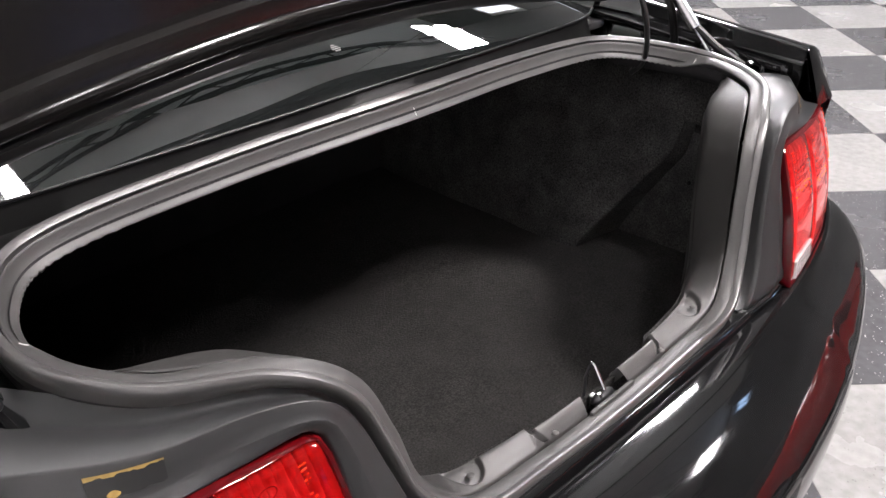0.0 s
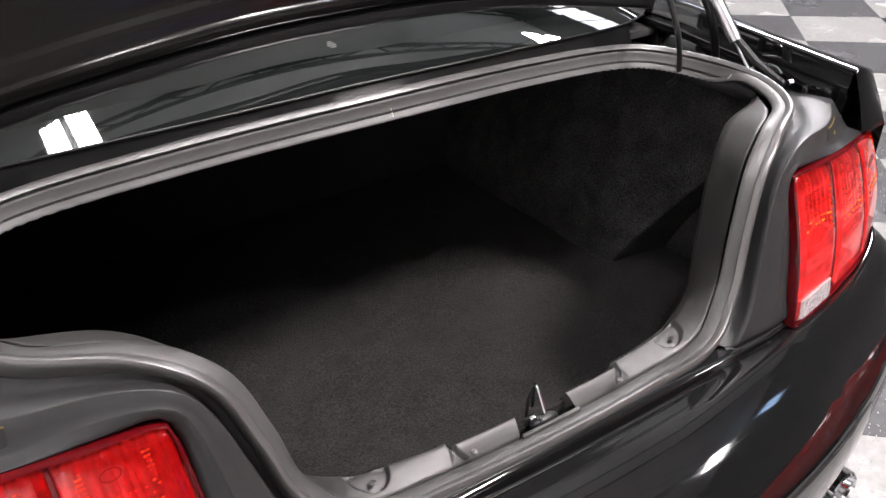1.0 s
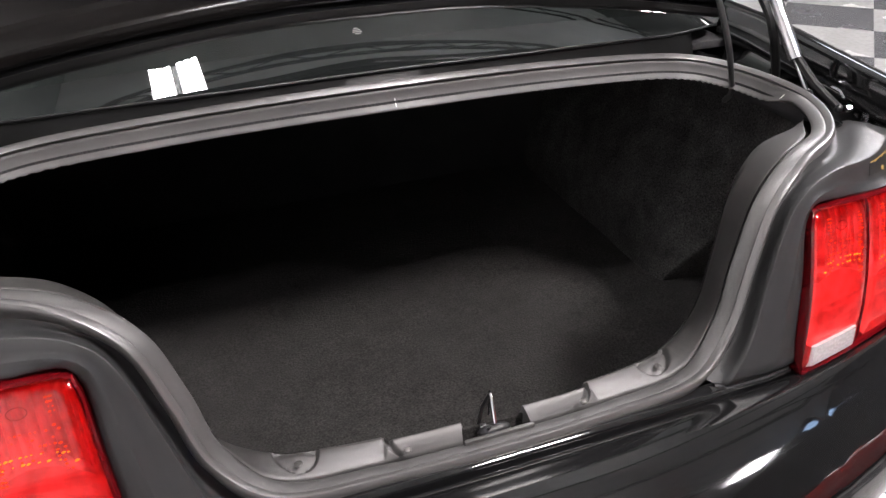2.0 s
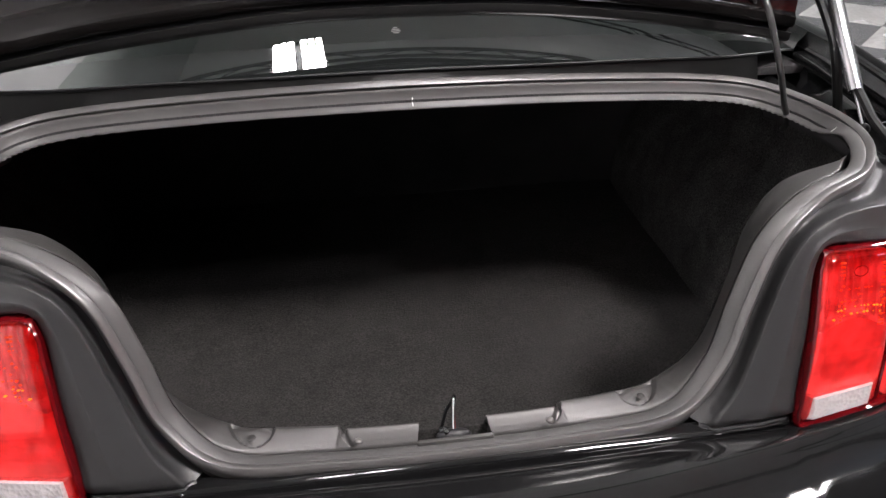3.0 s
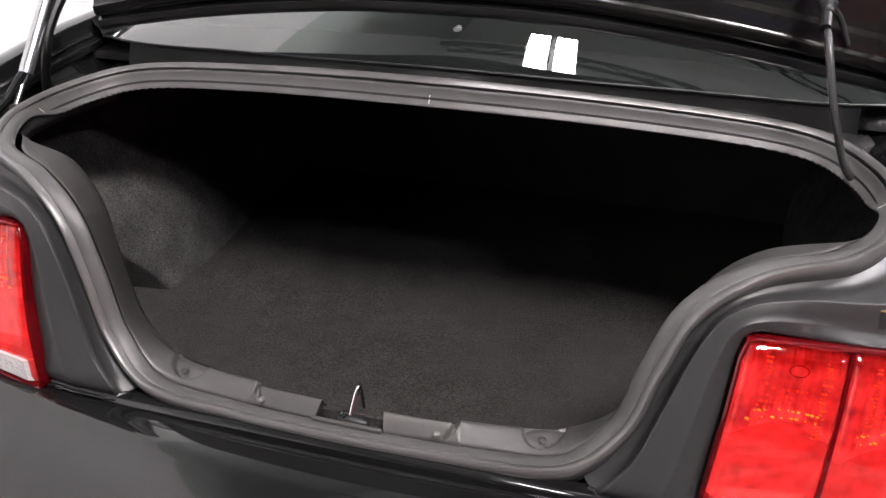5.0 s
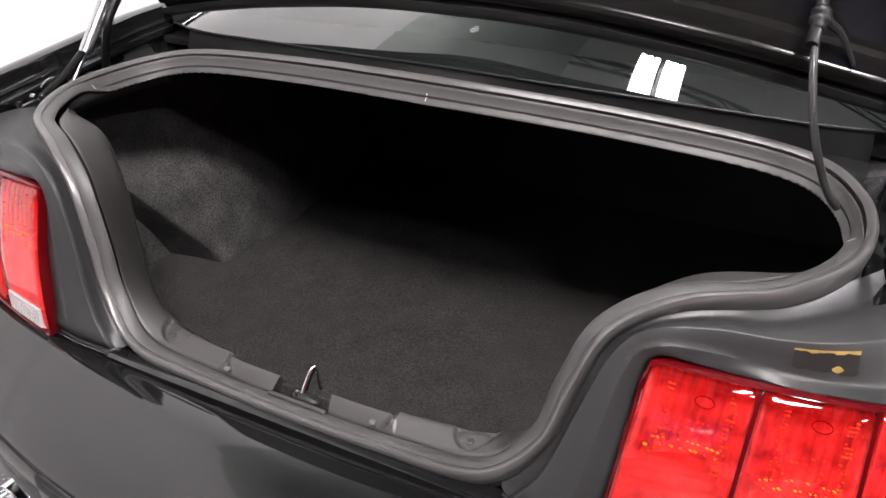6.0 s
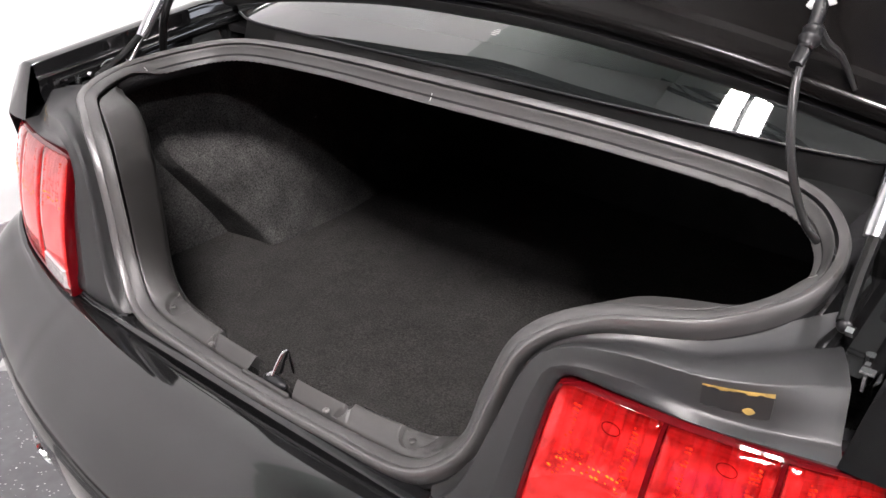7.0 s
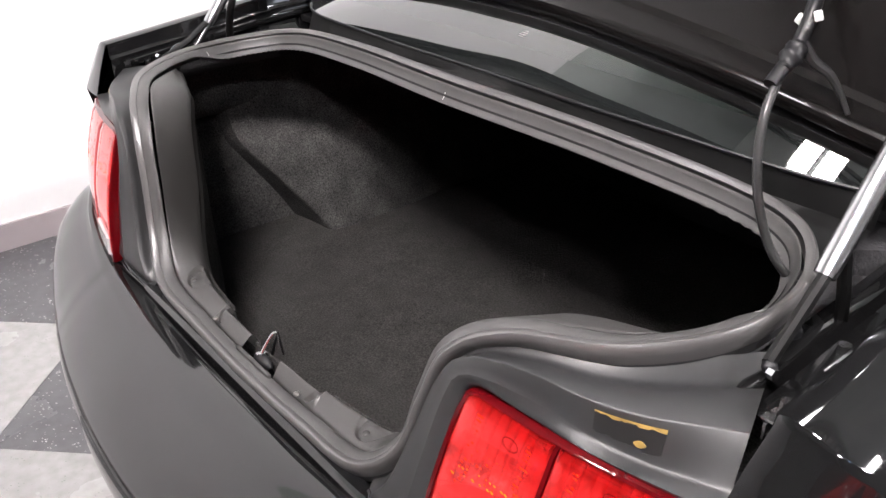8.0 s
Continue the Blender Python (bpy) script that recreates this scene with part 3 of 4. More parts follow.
def at_x(line, x):
    """The point of a polyline at a distance from the middle."""
    for p, q in zip(line, line[1:]):
        if min(p.x, q.x) <= x <= max(p.x, q.x):
            return p.lerp(q, (x - p.x) / (q.x - p.x) if q.x != p.x else 0)
    return line[0] if abs(line[0].x - x) < abs(line[-1].x - x) else line[-1]


rows = []
for k in range(-26, 27):
    x = abs(k) * .025
    p, q = at_x(fr, x).copy(), at_x(wl, x).copy()
    p.x = q.x = x
    q.z = glass_z(x, q.y)
    w = q.y - p.y
    r = [p + Vector((0, 0, -.004)), p, p + Vector((0, w * .35, -.0045)), p + Vector((0, w * .7, -.0075)), p + Vector((0, w * .90, -.0020)), q + Vector((0, 0, -.003)), q + Vector((0, .004, -.004))]
    rows.append(side(r, 1 if k >= 0 else -1))
part("rear_cowl", loft(rows), COWL, car, "satin black panel below the rear window")

# rear window
w = spline(WIN, 6)
base = mirror(w)[::-1][:-1] + w
rows = []
for k in [i * .015 for i in range(17)] + [.30, .36, .44, .56, .70]:
    rows.append([Vector((p.x * (1 - .10 * k), p.y + k, glass_z(p.x, p.y + k))) for p in base])
gl_rows = rows
part("frit_band", loft(rows[:6]), FRIT, car, "black ceramic band along the bottom of the rear window")
glass = part("rear_window", loft(rows[5:]), GLASS, car, "dark tinted rear window glass")
part("window_gasket", tube([p + Vector((0, -.002, .001)) for p in rows[0]], .0025, 6), DARK, car)

# trunk interior
FLOOR_Z = .475
bm = bmesh.new()
rows = [[Vector((x, y, FLOOR_Z + .005 * noise.noise(Vector((x * 5, y * 7, 0))) + .0025 * noise.noise(Vector((x * 17, y * 15, 3))))) for y in [(.015 + .045 * j) for j in range(30)]] for x in [i * .05 - .90 for i in range(37)]]
part("trunk_carpet", loft(rows), CARPET, car, "black carpeted trunk floor")

TRIM_IN = [(0, .012, .712), (.12, .014, .712), (.22, .022, .713), (.298, .036, .718), (.372, .063, .755), (.418, .092, .839), (.442, .106, .922), (.495, .135, .962), (.56, .168, .970), (.628, .186, .968)]
ti = resample([p for p in spline(TRIM_IN, 16) if p.x >= .044], 60)
r0 = [p for p in rim(-.0245, -.016)]
cut = next(i for i, p in enumerate(r0) if p.y > .175 and p.x > .5)
to = resample([p for p in r0[:cut + 1] if p.x >= .044], 60)
RECESS = .268


fine = [i / 600 for i in range(601) if .118 < along(ti, i / 600).x < .310]
stops = [i / 60 for i in range(61) if not fine[0] - .006 < i / 60 < fine[-1] + .006] + fine
stops = sorted(stops)
for s in (1, -1):
    rows = []
    for w in stops:
        i = w * 60
        p, q = along(to, w), along(ti, w)
        gap = .0008 + .0058 * max(0, 1 - ((i - 37) / 11) ** 2)
        p = p + (q - p).normalized() * gap
        if i > 48:
            k = ((i - 48) / 12) ** 2
            p, q = p.lerp(q, .40 * k), q.lerp(p, .46 * k)
        step = min(max((q.x - .1475) / .003, 0), 1)
        if i < 20:
            q = q + Vector((0, -.009 * (1 - step), 0))
        n = Vector((-.25, -.35, .9)) if i > 22 else Vector((0, -.1, 1))
        d = Vector((0, .012, -.03)) if i < 20 else Vector((.004, .018, -.012)) if i > 45 else Vector((.006, .02, -.02))
        row = []
        for v, h in ((0, -.02), (0, 0), (.06, .002), (.12, .0024), (.17, .0025), (.21, .0026), (.25, .0027), (.29, .0028), (.34, .003), (.40, .003), (.48, .003), (.56, .003), (.64, .003), (.72, .0028), (.80, .0024), (.88, .002), (.97, 0)):
            o = p.lerp(q, v) + n * (h if h > -.01 else 0) + Vector((0, 0, h if h < -.01 else 0))
            # clip groove that bends towards the middle as it runs outwards
            if v > .12:
                dist = abs(o.x - .1490 + .018 * (1 - v) ** 2)
                o.z -= min(1, max(0, (.0052 - dist) / .0024)) * .0085 * min(1, (v - .12) / .2)
            # round pressed recess with a lower floor
            e = math.hypot((o.x - RECESS) / .031, (1 - v) / .80)
            o.z -= min(1, max(0, (1 - e) / .16)) * (.0080 - .0045 * min(1, max(0, (.84 - e) / .6)))
            row.append(o)
        row += [q + d * .15, q + d * .6, q + d + Vector((0, 0, -.02))]
        rows.append(side(row, s))
    part("sill_trim", loft(rows), PLASTIC, car, "grained dark plastic trim along the trunk sill", angle=50)
    # clips in the sill trim
    bm = bmesh.new()
    bmesh.ops.create_uvsphere(bm, u_segments=12, v_segments=8, radius=.0052, matrix=Matrix.Translation((s * .130, -.0205, .7105)) @ Matrix.Diagonal((1, 1, .6, 1)))
    part("trim_clip", bm, CLIP, car, "small round trim clip")
    bm = bmesh.new()
    bmesh.ops.create_uvsphere(bm, u_segments=14, v_segments=8, radius=.0058, matrix=Matrix.Translation((s * RECESS, .006, .7132)) @ Matrix.Diagonal((1, 1, .25, 1)))
    part("trim_clip", bm, PLASTIC, car, "flat round trim clip")
    bm = bmesh.new()
    bmesh.ops.create_uvsphere(bm, u_segments=10, v_segments=6, radius=.006, matrix=Matrix.Translation((s * .808, .326, .656)))
    part("liner_clip", bm, DARK, car, "small black liner clip")
    # wall below the trim
    low = [q.lerp(p, (max(0, i - 50) / 10) ** 2 * .85) for i, (p, q) in enumerate(zip(to, ti))] + [Vector((.68, .205, .95)), Vector((.75, .205, .945)), Vector((.865, .21, .945))]
    low = [p + Vector((0, -.010 if p.x < .149 else 0, -.006 if p.x < .149 else 0)) for p in low]
    rows = [side([p + Vector((0, .012, -.012)), Vector((p.x, p.y + .012, (p.z + FLOOR_Z) / 2)), Vector((p.x, p.y + .015, FLOOR_Z - .02))], s) for p in low]
    part("trunk_rear_liner", loft(rows), FELT, car, "dark felt liner below the sill")
    # outer side liner, with a dark slot below its upper fold
    rows = []
    for j in range(9):
        y = .20 + .045 * j
        rows.append(side([Vector((x, y, z)) for x, z in ((.812, FLOOR_Z - .02), (.811, .55), (.811, .66), (.809, .765), (.812, .7785), (.820, .784), (.850, .786))], s))
    part("trunk_side_liner", loft(rows), FELT, car, "dark felt trunk side liner")
    rows = []
    for j in range(9):
        y = .20 + .035 * j
        k = max(0, (y - .34) / .14) ** 2 * .034
        rows.append(side([Vector((x + k, y, z)) for x, z in ((.850, .800), (.812, .800), (.796, .803), (.785, .815), (.780, .84), (.784, .89), (.80, .955))], s))
    part("upper_side_liner", loft(rows), FELT, car, "dark felt fold above the side liner")
    part("liner_slot", box(min(s * .846, s * .856), max(s * .846, s * .856), .20, .50, .775, .812), BLACK_FELT, car, "dark slot in the side liner")
    # wheel housing cover, with a free edge that stands off the side liner
    st = [[(.655, .530, .465), (.680, .488, .540), (.706, .445, .605), (.731, .402, .668), (.757, .362, .728), (.783, .350, .79), (.798, .345, .86), (.806, .345, .945)],
          [(.652, .548, .465), (.669, .514, .548), (.699, .476, .642), (.733, .436, .702), (.766, .400, .745), (.790, .376, .80), (.798, .362, .86), (.806, .362, .945)],
          [(.650, .575, .465), (.665, .542, .555), (.695, .507, .650), (.735, .472, .712), (.774, .435, .753), (.794, .41, .81), (.800, .39, .865), (.808, .39, .945)],
          [(.648, .620, .465), (.664, .590, .56), (.695, .560, .654), (.740, .535, .716), (.782, .505, .756), (.798, .48, .815), (.803, .46, .865), (.81, .46, .945)],
          [(.650, .715, .465), (.668, .690, .565), (.700, .655, .657), (.746, .625, .717), (.787, .595, .756), (.802, .57, .81), (.806, .55, .865), (.81, .55, .945)],
          [(.655, .900, .465), (.675, .880, .57), (.708, .860, .66), (.755, .840, .72), (.790, .820, .76), (.804, .80, .82), (.808, .78, .87), (.81, .78, .95)],
          [(.660, 1.10, .465), (.680, 1.09, .57), (.712, 1.08, .66), (.758, 1.07, .72), (.792, 1.06, .76), (.806, 1.05, .82), (.81, 1.04, .87), (.81, 1.04, .95)],
          [(.670, 1.26, .465), (.690, 1.26, .57), (.720, 1.26, .66), (.762, 1.26, .72), (.796, 1.26, .76), (.808, 1.26, .82), (.81, 1.26, .87), (.81, 1.26, .95)]]
    cross = [resample(spline(r, 8), 48) for r in st]
    for p in sum(cross[2:], []):
        if .465 < p.z < .765:
            p.x -= .012 * math.sin(math.pi * (p.z - .465) / .30)
    rows = [spline([c[k] for c in cross], 6) for k in range(49)]
    for i, r in enumerate(rows):
        # the overhanging front face, back to the side liner
        e = r[0].copy()
        r[0] = e + Vector((.0012, .0020, 0))
        for a, b in ((.08, -.002), (.5, -.006), (1, -.020)):
            r.insert(0, Vector((e.x + (.8125 - e.x) * a, e.y + b, e.z)))
        for j, p in enumerate(r[3:22]):
            p.x += .0022 * noise.noise(Vector((i * .13, j * .35, 7 * s)))
    part("wheel_housing", loft([side(r, s) for r in rows]), FELT, car, "felt covered wheel housing bulging into the trunk")
    # underside of the body round the opening
    rr = rim(-.016, -.027)
    rows = []
    for p in rr:
        if p.y > .19 and p.x > .001 or p.y > .3:
            if p.y < .30:
                q = Vector((.83, p.y, .94))
            elif p.x > .5:
                k = (.66 - p.x) / .16
                k = min(max(k, 0), 1)
                q = Vector((.83 - .2 * k, .32 + .95 * k, .945 + .03 * k))
            else:
                q = Vector((p.x * 1.25, 1.27, .985))
            low = .030 if p.x > .5 and p.y < .40 else 0
            rows.append(side([p + Vector((0, 0, .004)), p + Vector((0, 0, -low * .3)), p.lerp(q, .1) + Vector((0, 0, .002 - low)), p.lerp(q, .5) + Vector((0, 0, -low)), q + Vector((0, 0, -low))], s))
    part("trunk_roof_liner", loft(rows), BLACK_FELT, car, "dark underside of the rear deck")
part("seat_back_liner", box(-.90, .90, 1.25, 1.28, .40, 1.02), BLACK_FELT, car, "dark felt covered seat back")
part("cabin_shelf", box(-.77, .77, .56, 1.5, .985, 1.002, .004), BLACK_FELT, car, "dark parcel shelf behind the seats")

# latch slot and striker
# solid black block, its colour stands for the shade in the slot
part("latch_slot_shade", box(-.050, .050, -.018, .010, .620, .668, .002), ARM_BLACK, car, "black block as the shade inside the latch slot")
part("sill_rail", box(-.052, .052, -.027, -.0195, .66, .7010, .003), PLASTIC, car)
part("slot_edge", box(-.050, .050, .0060, .0110, .66, .6930, .002), CARPET, car, "carpet edge behind the slot")
striker = new("striker")
striker.parent = car
tagged(striker, "steel latch striker loop on the sill")
bm = bmesh.new()
bmesh.ops.create_uvsphere(bm, u_segments=20, v_segments=10, radius=1, matrix=Matrix.Translation((0, -.006, .690)) @ Matrix.Diagonal((.025, .010, .010, 1)))
part("striker_base", bm, DARK, striker, "dark domed striker base")
part("striker_loop", tube(spline([(0, -.008, .703), (.001, -.001, .714), (.003, .012, .731), (.004, .018, .734), (.005, .023, .729), (.006, .028, .690)], 6), .0028, 10), CHROME, striker)
part("striker_bracket", box(-.019, -.008, -.002, .007, .676, .6965, .0015), STEEL, striker)
part("striker_arm", tube([(.005, .022, .7305), (-.006, .022, .712), (-.015, .016, .680)], .0026, 8), DARK, striker)
part("striker_bolt", tube([(-.010, -.008, .696), (-.010, -.008, .7005)], .004, 8), STEEL, striker)

# trunk lid, standing open
lid = new("trunk_lid")
lid.parent = car
tagged(lid, "glossy black trunk lid standing open")
EDGE = [(0, .502, 1.135), (.193, .492, 1.133), (.428, .491, 1.109), (.60, .500, 1.080), (.69, .510, 1.062)]
e = spline(EDGE, 8)
front = mirror(e)[::-1][:-1] + e
UP, UNDER = Vector((0, -.03, 1.0)), Vector((0, -1.0, -.03))


def lid_rows(profile, xs=1.0):
    rows = []
    for p in front:
        k = 1 - .10 * (abs(p.x) / .69) ** 2
        rows.append([p + UP * a * k + UNDER * b for a, b in profile])
    return rows


part("outer_skin", loft(lid_rows([(0, 0), (.006, .008), (.022, .012), (.030, .004), (.030, -.010), (.2, -.030), (.46, -.020), (.47, -.030), (.2, -.042), (0, -.012)]), closed=True, caps=True), PAINT, lid)
HEM = material("lid_hem_sealer", (0.012, 0.012, 0.012), 0.30, vary=0.12, scale=20, bump=0.03, bump_scale=200)
part("hem", loft(lid_rows([(-.0005, -.0015), (.0050, .0088), (.0120, .0118), (.0220, .0134), (.0225, .0110), (.0060, .0060)]), closed=True, caps=True), HEM, lid, "dark grey folded hem of the lid")
inner = [(.030, .004), (.033, .014), (.040, .019), (.054, .020), (.058, .015), (.062, .014), (.085, .014), (.092, .004), (.105, .001), (.20, .001), (.30, .004), (.40, .006), (.46, .004), (.46, -.018), (.2, -.028), (.03, -.008)]
part("inner_panel", loft(lid_rows(inner), closed=True, caps=True), PAINT_LID, lid, "black pressed inner panel of the lid")
for s in (1, -1):
    arm = new("lid_hinge")
    arm.parent = car
    tagged(arm, "black steel lid hinge arm")
    part("hinge_arm", tube(side(spline([(.706, .345, .965), (.704, .343, .999), (.696, .345, 1.040), (.690, .350, 1.070), (.690, .372, 1.104), (.686, .430, 1.160), (.680, .500, 1.210)], 6), s), .008, 8), ARM_BLACK, arm)
    part("hinge_link", tube(side([(.710, .197, .984), (.704, .25, 1.010), (.700, .325, 1.062)], s), .0075, 8), ARM_BLACK, arm)
    bm = bmesh.new()
    bmesh.ops.create_uvsphere(bm, u_segments=12, v_segments=8, radius=.008, matrix=Matrix.Translation((s * .712, .196, .982)))
    part("pivot", bm, DARK, arm)
    part("pivot_nut", tube(side([(.718, .186, .984), (.726, .184, .985)], s), .006, 6), STEEL, arm, "bright pivot nut")
    strut = new("gas_strut")
    strut.parent = car
    tagged(strut, "gas strut holding the trunk lid open")
    d = Vector((-.006, .648, .761))
    b = Vector((.700, .256, .990))
    part("rod", tube(side([b, b + d * .10], s), .0045, 10), STEEL, strut, "polished steel rod")
    part("cylinder", tube(side([b + d * .062, b + d * .064, b + d * .075, b + d * .36, b + d * .37], s), .011, 14, radii=[.006, .0115, .0125, .0125, .006]), STEEL, strut, "silver gas cylinder")
    bm = bmesh.new()
    bmesh.ops.create_uvsphere(bm, u_segments=12, v_segments=8, radius=.009, matrix=Matrix.Translation(side([b], s)[0]))
    part("ball_socket", bm, DARK, strut)
    # old label remains on the jamb
    lab = new("torn_label")
    lab.parent = car
    tagged(lab, "torn amber label remains on the jamb")
    jr = [r for r in JAMB_ROWS[s] if .628 < abs(r[9].x) < .698 and r[9].z > .9]
    nn = Vector((0, -.62, .78)) * .0009

    def on_panel(u, v):
        """A place on the flat of the jamb between its two ridges."""
        r = along([Vector((k, 0, 0)) for k in range(len(jr))], u).x
        i = min(int(r), len(jr) - 2)
        p, q = [along(line[8:11], v) for line in (jr[i], jr[i + 1])]
        return p.lerp(q, r - i) + nn

    tear = random.Random(9)
    grid = [[on_panel(k / 12, v) for v in (.14 + .03 * tear.random(), .35, .6, .80 + .12 * tear.random())] for k in range(13)]
    part("film", thick(grid, (0, .0004, -.0004)), LABEL, lab)
    rng = random.Random(4)
    rows = []
    for k in range(25):
        w = .05 + .08 * rng.random()
        rows.append([on_panel(k / 24, v) + nn for v in (.12, .12 + w * .5, .12 + w)])
    part("residue", thick(rows, (0, .0004, -.0004)), GOLD, lab, "amber glue residue")
    rows = []
    for k in range(7):
        w = .02 + .09 * math.sin(math.pi * k / 6)
        rows.append([on_panel(.60 + .03 * k, v) + nn for v in (.72 - w, .72 + w)])
    part("residue", thick(rows, (0, .0004, -.0004)), GOLD, lab, "amber glue residue")
    # exhaust tip
    ex = new("exhaust_tip")
    ex.parent = car
    tagged(ex, "chrome exhaust tip below the bumper")
    rows = []
    for r, y in ((.034, .10), (.034, -.128), (.036, -.132), (.040, -.130), (.040, .10)):
        rows.append([Vector((s * .645 + r * math.cos(a), y, .285 + r * math.sin(a))) for a in [2 * math.pi * k / 24 for k in range(24)]])
    part("tip", loft(rows, closed=True, ring=True), CHROME, ex)

# wiring hose to the lid
hose = new("wiring_hose")
hose.parent = car
tagged(hose, "black corrugated wiring hose to the lid")
path = resample(spline([(.556, .452, 1.245), (.556, .425, 1.215), (.559, .394, 1.187), (.566, .366, 1.155), (.578, .348, 1.105), (.594, .343, 1.055), (.614, .352, 1.005), (.640, .375, .965), (.657, .415, .93), (.665, .46, .89)], 12)[:-14], 150)
part("conduit", tube(path, .006, 10, radii=[.0056 if k % 2 else .0051 for k in range(151)]), RUBBER, hose)
part("connector", tube(spline([(.556, .385, 1.185), (.555, .43, 1.218), (.55, .462, 1.26), (.548, .47, 1.31)], 6), .0085, 10), DARK, hose)
for p, a in (((.541, .452, 1.243), .5), ((.566, .444, 1.252), -.4)):
    bm = box(-.0045, .0045, -.003, .003, -.006, .006, .0018)
    bmesh.ops.transform(bm, matrix=Matrix.Translation(p) @ Matrix.Rotation(a, 4, "Y"), verts=bm.verts)
    part("clip", bm, WHITE_PLASTIC, hose, "white plastic clip")
part("branch", tube(spline([(.556, .437, 1.222), (.566, .452, 1.200), (.580, .466, 1.185), (.592, .474, 1.165), (.604, .480, 1.140)], 6), .0045, 8, radii=[.0075 - .0045 * k / 24 for k in range(25)]), RUBBER, hose, "tapering black branch of the wiring")
part("boot", tube(spline([(.5575, .405, 1.200), (.557, .415, 1.208), (.556, .428, 1.217), (.555, .436, 1.224)], 5), .01, 10, radii=[.006 + .006 * math.sin(math.pi * k / 15) + (.002 if k % 5 < 2 else 0) for k in range(16)]), DARK, hose, "black rubber boot")

# etched mark low on the rear window
bm = bmesh.new()
for k, (y, w) in enumerate(((.545, .010), (.550, .016), (.555, .013), (.560, .007))):
    z = glass_z(0, y)
    box(-.004 - w / 2, -.004 + w / 2, y - .0011, y + .0011, z - .0002, z + .0008, bm=bm)
part("etched_mark", bm, WHITE_PLASTIC, car, "small pale etched mark on the rear window")

# strip seams, sill centre mark
for x, y in ((0, .39), (-.655, .262), (.655, .262)):
    row = min(lip_rows, key=lambda r: (r[6].x - x) ** 2 + (r[6].y - y) ** 2)
    part("paint_mark", tube([p + Vector((0, 0, .0003)) for p in row[7:12]], .0005, 6), WHITE_PLASTIC, car, "small white alignment mark")

# ---------- window in the far wall ----------
win = thing("window_1", "small high window with white frame in the far wall", "window", kind="structure")
SKY = emitter("daylight_outside", (0.40, 0.65, 1.0), 9.0)
part("pane", box(X1 - .03, X1 - .02, -3.74, -3.24, 6.60, 7.15), SKY, win, "pale blue daylight")
for y0, y1, z0, z1 in ((-3.80, -3.74, 6.54, 7.21), (-3.24, -3.18, 6.54, 7.21), (-3.80, -3.18, 6.54, 6.60), (-3.80, -3.18, 7.15, 7.21), (-3.51, -3.47, 6.60, 7.15)):
    part("window_frame", box(X1 - .07, X1, y0, y1, z0, z1, .01), WHITE_PLASTIC, win)

win = thing("window_2", "wide bright window with white mullions in the far wall", "window", kind="structure")
DAY = emitter("daylight_outside_wide", (0.80, 0.90, 1.0), 5.0)
for k in range(2):
    y0 = 5.6 + .95 * k
    part("pane", box(X1 - .03, X1 - .02, y0, y0 + .9, 4.2, 5.5), DAY, win, "pale daylight")
for y0, y1, z0, z1 in ((5.5, 5.6, 4.1, 5.6), (6.5, 6.55, 4.2, 5.5), (7.45, 7.55, 4.1, 5.6), (5.6, 7.45, 4.1, 4.2), (5.6, 7.45, 5.5, 5.6)):
    part("window_frame", box(X1 - .07, X1, y0, y1, z0, z1, .01), WHITE_PLASTIC, win)

# ---------- the rest of the car ----------
def wheel(parent, x, y, s):
    ob = new("wheel")
    ob.parent = parent
    prof = [(.235, -.10), (.30, -.115), (.325, -.10), (.333, -.06), (.333, .06), (.325, .10), (.30, .115), (.235, .10)]
    ring = [2 * math.pi * k / 40 for k in range(40)]
    part("tyre", loft([[Vector((x + s * w, y + r * math.cos(a), .333 + r * math.sin(a))) for r, w in prof] for a in ring], closed=True, ring=True), RUBBER, ob, "black rubber tyre")
    bm = loft([[Vector((x + s * w, y + r * math.cos(a), .333 + r * math.sin(a))) for r, w in ((.236, -.09), (.236, .10), (.222, .105), (.215, .06), (.215, -.09))] for a in ring], closed=True, ring=True)
    for k in range(5):
        a = 2 * math.pi * k / 5
        d = Vector((0, math.cos(a), math.sin(a)))
        e = Vector((0, -math.sin(a), math.cos(a)))
        c0 = Vector((x + s * .085, y, .333))
        rows = [[c0 + d * r + e * w * q + Vector((s * h, 0, 0)) for q, h in ((-1, -.02), (-1, .005), (1, .005), (1, -.02))] for r, w in ((.02, .035), (.10, .022), (.225, .03))]
        loft(rows, closed=True, caps=True, bm=bm)
    part("rim", bm, STEEL, ob, "silver five-spoke rim")


def front_body(parent, paint, stations, name):
    rows = []
    for y, hw, top, low in stations:
        half = [(hw * .93, low), (hw * .985, low + .12), (hw, (low + top) / 2), (hw * .975, top - .10), (hw * .90, top - .02), (hw * .6, top + .005), (0, top + .015)]
        arch = 0
        for yc in (.96, 3.68):
            if abs(y - yc) < .37:
                arch = .33 + math.sqrt(.37 ** 2 - (y - yc) ** 2)
        half = [(a, max(z, min(arch, top - .12))) for a, z in half]
        rows.append([Vector((-a, y, z)) for a, z in half] + [Vector((a, y, z)) for a, z in half[::-1][1:]])
    part(name, loft(rows, caps=True), paint, parent)


